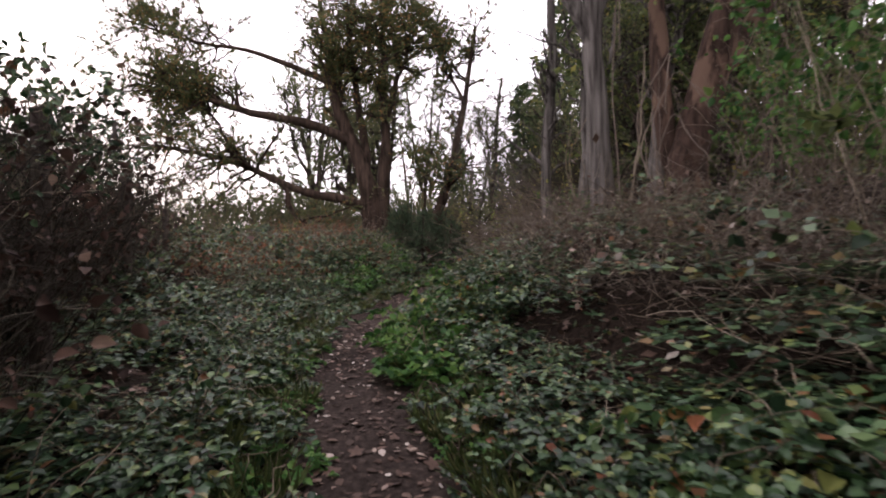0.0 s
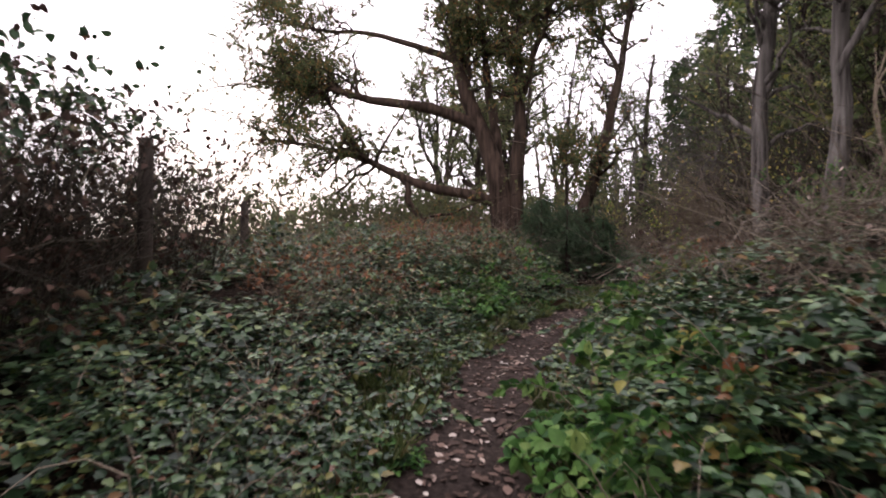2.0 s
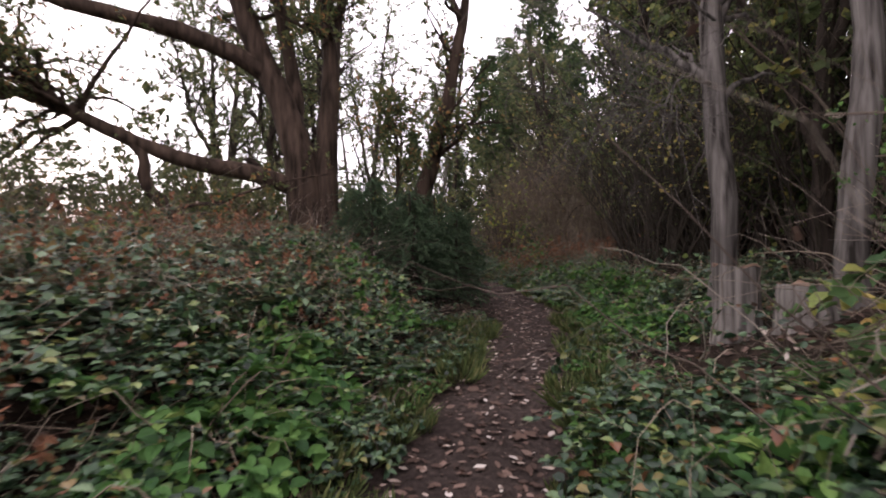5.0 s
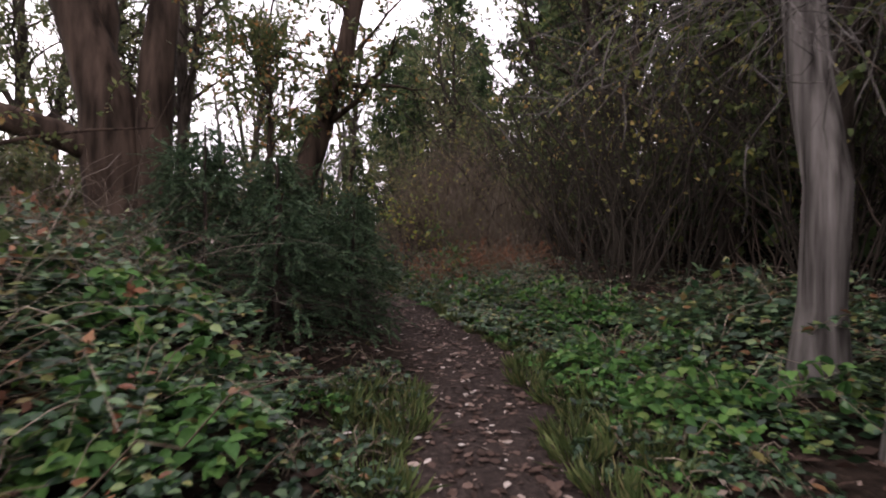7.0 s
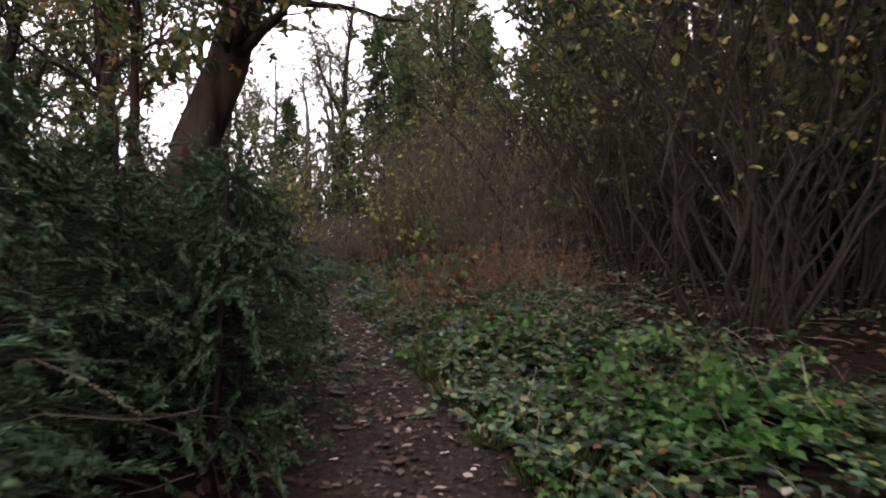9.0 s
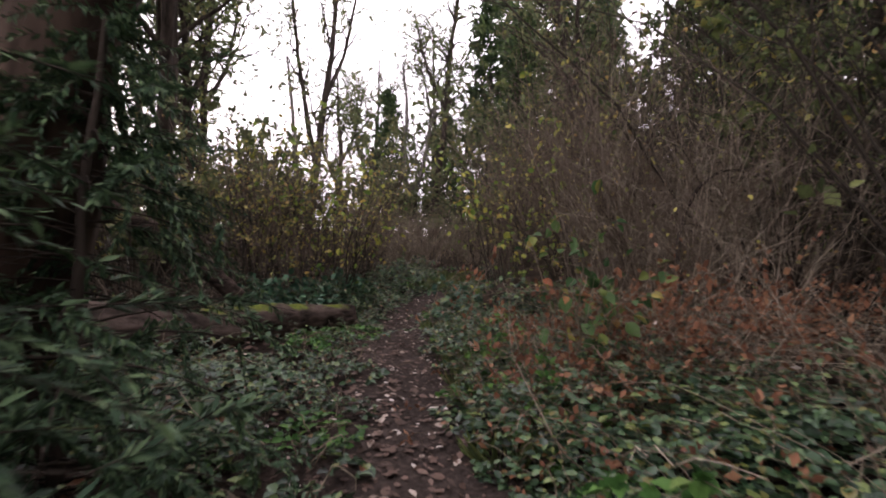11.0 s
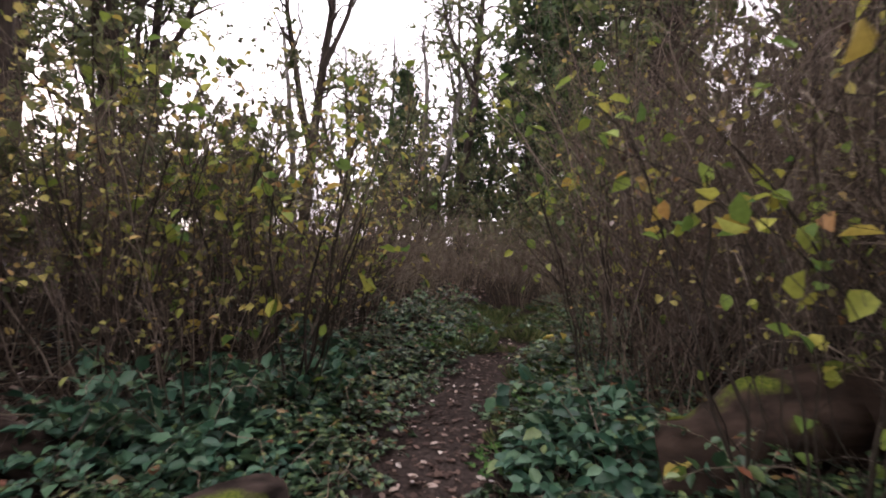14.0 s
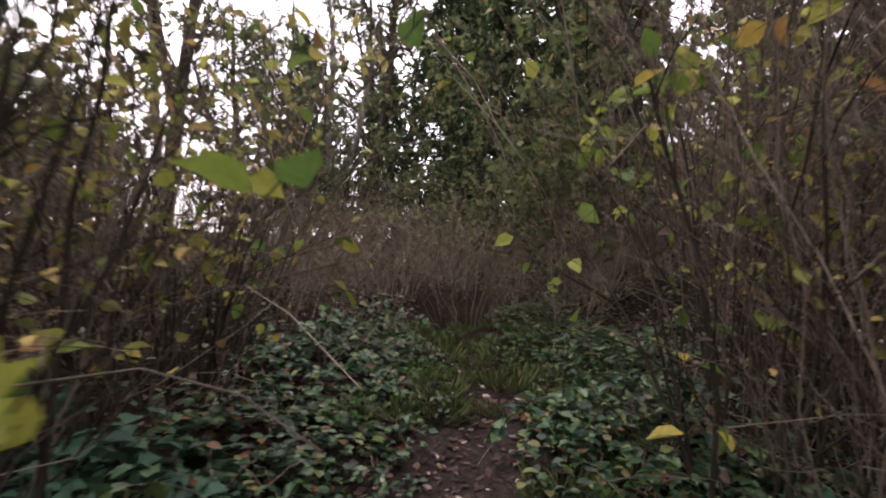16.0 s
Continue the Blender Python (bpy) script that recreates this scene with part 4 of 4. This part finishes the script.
far_spots = band(2.8, 8.6, 2.2, 4.6, 1.2, rv, 500) + [(3.4, 13.6), (3.9, 13.0), (3.3, 12.9), (4.3, 13.9), (4.6, 12.8)] + band(0.8, 2.8, 2.0, 3.0, 0.5, rv, 600) + band(0.6, 13.5, -4.0, -2.5, 0.52, rv, 4000, grown) + band(9.0, 17.5, -6.5, -2.6, 0.62, rv, 1800, lambda x, y: x < -1.3)
spots += band(13.5, 15.2, 1.3, 2.2, 0.75, rv, 800) + band(15.2, 17.6, 1.1, 2.1, 0.5, rv) + band(10.0, 13.5, 1.85, 2.9, 0.7, rv, 2000, lambda x, y: not (0.9 < x < 2.7 and 9.4 < y < 11.5)) + band(17.6, 22.2, 1.05, 2.2, 0.55, rv) + band(22.2, 24.6, -1.6, -0.85, 0.5, rv) + band(23.2, 28, 0.85, 1.6, 0.55, rv) + band(17.0, 19.6, -2.4, -1.1, 0.7, rv, 500)
spots += [(2.65, 19.6), (2.5, 20.2), (2.7, 20.8), (2.45, 19.0), (2.95, 20.1), (2.6, 21.3), (2.9, 19.2), (3.1, 20.7), (2.5, 18.4), (1.9, 26.2), (2.1, 26.9), (1.6, 25.4), (2.6, 27.6)]
scatter(green, spots, rv, (0.7, 1.1), 0.03, 10, (0.4, 0.95))
coarse = [bramble(205 + n, LEAF_BRAMBLE, 0.65, 0.55, 230, 0.085, label="low bramble mound with dark green toothed leaves", fine=False) for n in range(2)]
scatter(coarse, far_spots, rv, (0.75, 1.1), 0.03, 10, (0.4, 0.9))
scatter(light, [(-0.1, 4.4), (0.2, 5.0), (-0.2, 5.6), (0.35, 6.2), (-1.95, 9.6), (-1.75, 10.3), (-2.0, 10.9), (0.65, 8.7), (1.95, 12.0), (2.0, 13.0), (-1.15, 12.2), (0.5, 7.4), (2.6, 16.6), (2.75, 14.8), (3.1, 14.6), (-1.5, 13.4)], rv, (0.8, 1.1), 0.02, 8)
scatter(autumn, [(1.15, 8.5), (1.5, 8.8), (0.5, 5.3), (-4.5, 14.6), (-5.2, 15.4), (1.3, 1.75), (-4.8, 13.6)], rv, (0.8, 1.15), 0.02, 8)

for x, y in ((2.55, 18.9), (2.75, 19.4), (2.6, 18.3)):
    copy_thing(light[0], place(x, y, 90 * y, 0.85, 0.02))

broad = [bramble(220 + n, LEAF_TEAL, 0.5, 0.42, 190, 0.105, "broad_bramble", "bramble with broad blue-green leaves by the log", 6, shoots=3) for n in range(2)]
scatter(broad, [(0.4, 22.9), (0.15, 23.3), (0.65, 23.5), (0.75, 24.1), (-0.3, 23.0), (2.85, 22.6), (3.05, 23.1), (0.9, 24.7)], rv, (0.8, 1.1), 0.02, 8)
sprig = [bramble(230 + n, LEAF_BRAMBLE if n else LEAF_BRIGHT, 0.22, 0.15, 46, 0.05, "edge_sprig", "small leafy sprig at the trodden edge", 4, shoots=0) for n in range(3)]
scatter(sprig, band(1.0, 9.0, -1.05, -0.5, 0.3, rv, 500) + band(1.2, 9.0, 0.52, 1.0, 0.3, rv, 500) + band(9.0, 13.8, -1.3, -0.72, 0.3, rv, 400) + band(9.0, 17.0, 0.72, 1.3, 0.3, rv, 500) + band(17.0, 27.5, 0.5, 1.0, 0.32, rv, 500) + band(17.0, 27.5, -1.1, -0.45, 0.34, rv, 600), rv, (0.7, 1.3), 0.01, 8)
dead = [thicket(300 + n, 1.05, 110, TWIG_PALE if n else TWIG_RED, stand=0.43, thick=0.003, label="tangle of dry dead bramble canes") for n in range(3)]
scatter(dead, band(2.4, 8.6, 2.0, 4.3, 0.6, rv, 1500) + [(-2.0, 13.6), (-1.5, 14.4), (-2.5, 15.2), (-3.6, 13.2), (-4.8, 12.0), (4.4, 20.6), (4.7, 22.6), (-0.9, 23.1), (-1.6, 22.9), (3.6, 16.6), (-5.5, 10.6), (-3.4, 15.8), (-1.6, 19.0), (-2.6, 20.4)], rv, (0.8, 1.2), 0.0, 6)
fern = [thicket(310, 0.8, 120, TWIG_RED, "dead_bracken", "rust-brown dead bracken fronds", 900, 0.5, 0.35, 0.003)]
for c in fern[0].children:
    if c.name.startswith("withered"):
        c.data.materials.clear()
        c.data.materials.append(LEAF_RUST)
scatter(fern, [(3.3, 18.9), (3.7, 18.3), (3.9, 18.8), (4.2, 18.2), (4.6, 18.5), (3.3, 19.2), (-3.3, 14.2), (-2.9, 13.4), (-4.2, 13.9), (-2.6, 14.4), (3.0, 19.0), (-4.0, 12.6), (-3.0, 9.0), (-2.1, 11.6), (2.75, 18.2), (-3.4, 7.6), (-3.6, 10.2), (-3.0, 10.8), (-4.0, 8.4)], rv, (0.8, 1.1), 0.0, 8)

# grass tufts along the path's edge
def tuft(seed, n=130, length=0.2):
    rng = np.random.default_rng(seed)
    a, r = rng.uniform(0, 6.283, n), 0.16 * np.sqrt(rng.random(n))
    b = np.stack([r * np.cos(a), r * np.sin(a), np.zeros(n)], -1)
    d = unit(np.stack([np.cos(a) * 0.9, np.sin(a) * 0.9, np.ones(n)], -1) + rng.normal(0, 0.4, (n, 3)))
    nr = unit(np.stack([np.cos(a), np.sin(a), 0.3 * np.ones(n)], -1))
    ln = length * rng.uniform(0.5, 1.2, n)
    ob = piece("grass_tuft", leaf_at(b, d, nr, ln, np.full(n, 0.007), True, 0.4), GRASS_MAT)
    return tagged(ob, "tuft of green and straw-coloured grass", "grass", "grass along the path")


tufts = [tuft(1), tuft(2)]
tspots = band(1.0, 13.5, -1.05, -0.5, 0.24, rv, 500) + band(1.6, 13.5, 0.45, 0.95, 0.27, rv, 500) + band(13.5, 27, 0.5, 0.9, 0.3, rv, 500) + band(23.0, 28, -0.8, 0.8, 0.3, rv, 500, lambda x, y: y > 25.4)
scatter(tufts, tspots, rv, (0.5, 1.0), 0.01, 6)

# ---- fallen leaves ----
rl = np.random.default_rng(31)
N = 11000
ly = rl.uniform(-1.5, 27.5, N)
ld = rl.normal(0, 0.6, N)
lx = np.interp(ly, TRACK_Y, TRACK_X) + ld
la = rl.uniform(0, 6.283, N)
lp = np.stack([lx, ly, lay(lx, ly) + 0.012], -1)
ln_ = rl.uniform(0.025, 0.085, N)
dd = unit(np.stack([np.cos(la), np.sin(la), rl.normal(0, 0.12, N)], -1))
litter = piece("leaf_litter", leaf_at(lp, dd, unit(rl.normal(0, 0.16, (N, 3)) + [0, 0, 1]), ln_, ln_ * rl.uniform(0.35, 0.75, N), True, -0.06), LEAF_DRY)
tagged(litter, "scattered dry brown fallen leaves covering the path", "leaf litter", kind="stuff")


def fallen_leaf(seed, lobes):
    """A curled fallen leaf with lobed edge and a stalk."""
    rng = np.random.default_rng(seed)
    n = 22
    a = np.arange(n) * 2 * np.pi / n
    r = 0.045 * (1 + 0.33 * np.cos(lobes * a)) * (1 + rng.normal(0, 0.06, n))
    v = np.stack([r * np.cos(a), 0.85 * r * np.sin(a), 0.005 + 1.8 * r**2 * rng.uniform(-0.4, 1.2, n)], -1)
    v = np.r_[v, [[0, 0, 0.003]]]
    f = [(j, (j + 1) % n, n) for j in range(n)]
    return v, f


metas = [mesh_of("fallen_leaf", *fallen_leaf(n, (5, 3, 1, 2)[n % 4]), LEAF_DRY) for n in range(6)]
for n in range(260):
    y = rl.uniform(1.2, 26.5)
    x = float(np.interp(y, TRACK_Y, TRACK_X)) + rl.normal(0, 0.42)
    ob = new("fallen_leaf", metas[n % 6])
    ob.matrix_world = Matrix.Translation((x, y, h(x, y) + 0.012)) @ pose(0, 0, 0, rl.uniform(-14, 14), rl.uniform(-14, 14), rl.uniform(0, 360)) @ Matrix.Scale(rl.uniform(0.5, 1.15), 4)
    tagged(ob, "pale dry curled leaf fallen on the path", "leaf", "fallen leaves on the path")

# leafy hanging branches on the bank
bank_shrubs = [shrub(121 + n, 2.6, 1.1, 14, 90, 200, 700, 0.085, LEAF_BRIGHT, TWIG_RED, "leafy_shrub", "leafy green shrub leaning out of the bank", 0.3, 0.008, hang=0.5, f0=0.3) for n in range(2)]
scatter(bank_shrubs,
        [(3.5, 3.6), (3.9, 4.6), (3.2, 2.6), (4.3, 6.2), (4.2, 3.0)], np.random.default_rng(15), (0.8, 1.1), 0.05, 8)
for n, (x, y, k_) in enumerate(((2.85, 9.9, 0.5), (3.3, 9.6, 0.62), (2.6, 9.3, 0.42))):
    copy_thing(bank_shrubs[n % 2], place(x, y, 100 * n, k_, 0.03))


# ---- vines hanging from the bank trees ----
rvn = np.random.default_rng(44)
for n in range(26):
    x0, y0 = rvn.uniform(2.1, 4.6), rvn.uniform(5.2, 8.6)
    zb, zt = h(x0, y0) + 0.25, h(x0, y0) + rvn.uniform(1.6, 3.2)
    pts = [(x0, y0, zb), (x0 + rvn.normal(0, 0.15), y0 + rvn.normal(0, 0.15), 0.5 * (zb + zt)), (x0 + rvn.normal(0.1, 0.25), y0 + rvn.normal(0.2, 0.25), zt)]
    if n % 2:
        pts.append((pts[-1][0] + rvn.uniform(-0.6, 0.6), pts[-1][1] - rvn.uniform(0.2, 0.7), zt - rvn.uniform(0.3, 1.2)))
    vn = thing("dry_vine", "pale dry woody vine hanging on the bank", "vine", "vines on the bank trees")
    piece("stem", tubes(smooth_path(pts, 16, rvn, 0.02)[None], np.linspace(0.011, 0.005, 16)[None] * rvn.uniform(0.7, 1.3), 5), TWIG_PALE if n % 3 else TWIG_RED, vn, True)


# ---- forest floor: litter, ivy and twigs over all the ground beside the path ----
rf = np.random.default_rng(55)
M = 42000
fx, fy = rf.uniform(-8.5, 8.0, M), rf.uniform(-1.0, 30.0, M)
dist = np.abs(fx - np.interp(fy, TRACK_Y, TRACK_X))
ok = dist > 0.75
fx, fy, M = fx[ok], fy[ok], int(ok.sum())
fa = rf.uniform(0, 6.283, M)
fl = rf.uniform(0.05, 0.12, M)
fd = unit(np.stack([np.cos(fa), np.sin(fa), rf.normal(0, 0.3, M)], -1))
floor_litter = piece("forest_litter", leaf_at(np.stack([fx, fy, lay(fx, fy) + rf.uniform(0.005, 0.05, M)], -1), fd, unit(rf.normal(0, 0.4, (M, 3)) + [0, 0, 1]), fl, fl * 0.6, False), LEAF_DRY)
tagged(floor_litter, "brown dead leaves strewn over the woodland floor", "leaf litter", kind="stuff")
M = 36000
fx, fy = rf.uniform(-7.5, 7.0, M), rf.uniform(-1.0, 29.0, M)
dist = np.abs(fx - np.interp(fy, TRACK_Y, TRACK_X))
patchy = np.sin(fx * 2.3 + 1.1 * fy) * np.sin(1.7 * fy - 0.9 * fx) + rf.normal(0, 0.35, M)
ok = (dist > 0.95) & (patchy > 0.0)
fx, fy, M = fx[ok], fy[ok], int(ok.sum())
fa = rf.uniform(0, 6.283, M)
fl = rf.uniform(0.04, 0.09, M)
fd = unit(np.stack([np.cos(fa), np.sin(fa), rf.normal(0, 0.25, M)], -1))
ivy = piece("ground_ivy", leaf_at(np.stack([fx, fy, lay(fx, fy) + rf.uniform(0.02, 0.22, M)], -1), fd, unit(rf.normal(0, 0.4, (M, 3)) + [0, 0, 1]), fl, fl * 0.75, False), LEAF_BRAMBLE)
tagged(ivy, "low dark green ivy leaves between the brambles", "ground cover", kind="stuff")
M = 2200
fx, fy = rf.uniform(-6.0, 6.5, M), rf.uniform(0.0, 28.0, M)
ok = np.abs(fx - np.interp(fy, TRACK_Y, TRACK_X)) > 0.55
fx, fy, M = fx[ok], fy[ok], int(ok.sum())
fa = rf.uniform(0, 6.283, M)
tl = rf.uniform(0.1, 0.45, M)
b0 = np.stack([fx, fy, lay(fx, fy) + rf.uniform(0.01, 0.08, M)], -1)
dv = np.stack([np.cos(fa), np.sin(fa), rf.normal(0.1, 0.25, M)], -1) * tl[:, None]
tw = b0[:, None] + dv[:, None] * np.linspace(0, 1, 4)[None, :, None] + rf.normal(0, 0.012, (M, 4, 3))
sticks = piece("fallen_twigs", tubes(tw, np.linspace(0.005, 0.002, 4)[None] * rf.uniform(0.5, 1.4, M)[:, None]), TWIG_RED)
tagged(sticks, "thin dead twigs scattered over the ground", "twigs", kind="stuff")


# taller growth closing the far end of the path
scatter([shrub(131, 5.6, 2.4, 26, 200, 420, 5200, 0.13, LEAF_OLIVE, TWIG_DARK, "tall_bush", "tall olive green bush beyond the path's end", 0.6, 0.025, fine=False, f0=0.05)],
        [(2.6, 35.5), (1.8, 40.5), (-2.8, 34.0), (3.6, 42.0), (7.4, 31.0), (6.0, 34.0), (-7.0, 27.0)], np.random.default_rng(17), (0.85, 1.25), 0.05, 3)


# broken dark snag on the crest
tree([([(0, 0, -0.3), (0.3, 0.1, 0.9), (0.7, 0.2, 2.0), (1.3, 0.3, 2.7)], 0.13, 0.07), ([(0.3, 0.1, 0.9), (0.1, 0.1, 1.6), (0.2, 0.2, 2.3)], 0.05, 0.01)], 140, BARK_DARK, LEAF_WOOD, 0,
     n2=10, n3=40, l2=(0.5, 1.3), name="broken_snag", label="broken dark dead trunk leaning on the crest", at=place(-9.6, 19.6), r3max=0.008)

# smaller firs by the far bend
for x, y, k_ in ((7.0, 34.5, 0.75), (4.9, 39.5, 0.5), (8.4, 31.5, 0.6), (2.0, 41.0, 0.58), (8.4, 21.6, 0.85), (9.6, 18.4, 0.9), (9.0, 25.4, 0.85), (8.0, 15.6, 0.75)):
    copy_thing(spires[1], place(x, y, 40 * x, k_, 0.1))

# a dark bent branch standing over the bracken
bent = thing("bent_branch", "dark bare branch bent over into an arch", "branch")
bp = smooth_path([(4.05, 19.35, h(4.05, 19.35)), (4.0, 19.35, 2.1), (4.1, 19.35, 2.65), (4.4, 19.3, 2.9), (4.75, 19.25, 2.85), (4.9, 19.2, 2.6)], 22, np.random.default_rng(61), 0.012)
piece("stem", tubes(bp[None], np.linspace(0.024, 0.010, 22)[None], 6), BARK_DARK, bent, True)
bq = smooth_path([bp[9], (4.28, 19.3, 2.35), (4.38, 19.3, 2.1)], 8, np.random.default_rng(62), 0.01)
piece("twig", tubes(bq[None], np.linspace(0.010, 0.004, 8)[None], 5), BARK_DARK, bent, True)

# shrubs with broad autumn leaves close to the path
LEAF_HAZEL = leaf_material("hazel_leaf", [(0.0, (0.09, 0.16, 0.04)), (0.4, (0.20, 0.26, 0.05)), (0.75, (0.40, 0.38, 0.08)), (0.95, (0.42, 0.26, 0.07)), (1.0, (0.25, 0.13, 0.06))], 0.4, 0.5)
broadleaf = [shrub(151 + n, 2.5, 0.85, 12, 60, 120, 140, 0.10, LEAF_HAZEL, TWIG_DARK, "broadleaf_shrub", "thin dark-stemmed shrub with broad yellow-green leaves", 0.25, 0.011, hang=0.35, single=True) for n in range(2)]
scatter(broadleaf, [(0.7, 23.9), (3.5, 23.9), (0.2, 24.4), (-0.5, 23.8), (4.2, 24.7), (3.1, 21.3), (4.0, 21.5), (1.1, 25.7)], np.random.default_rng(18), (0.9, 1.15), 0.03, 5)
scatter([shrub(155, 1.25, 0.6, 10, 50, 90, 150, 0.10, LEAF_AUTUMN, TWIG_RED, "autumn_sapling", "small sapling with green and yellow leaves over bracken", 0.2, 0.008, hang=0.3, single=True)],
        [(2.9, 18.9), (2.95, 9.9)], np.random.default_rng(19), (0.9, 1.1), 0.02, 5)
copy_thing(fern[0], place(3.45, 18.45, 230, 1.0, 0.0, 0, 1.4))
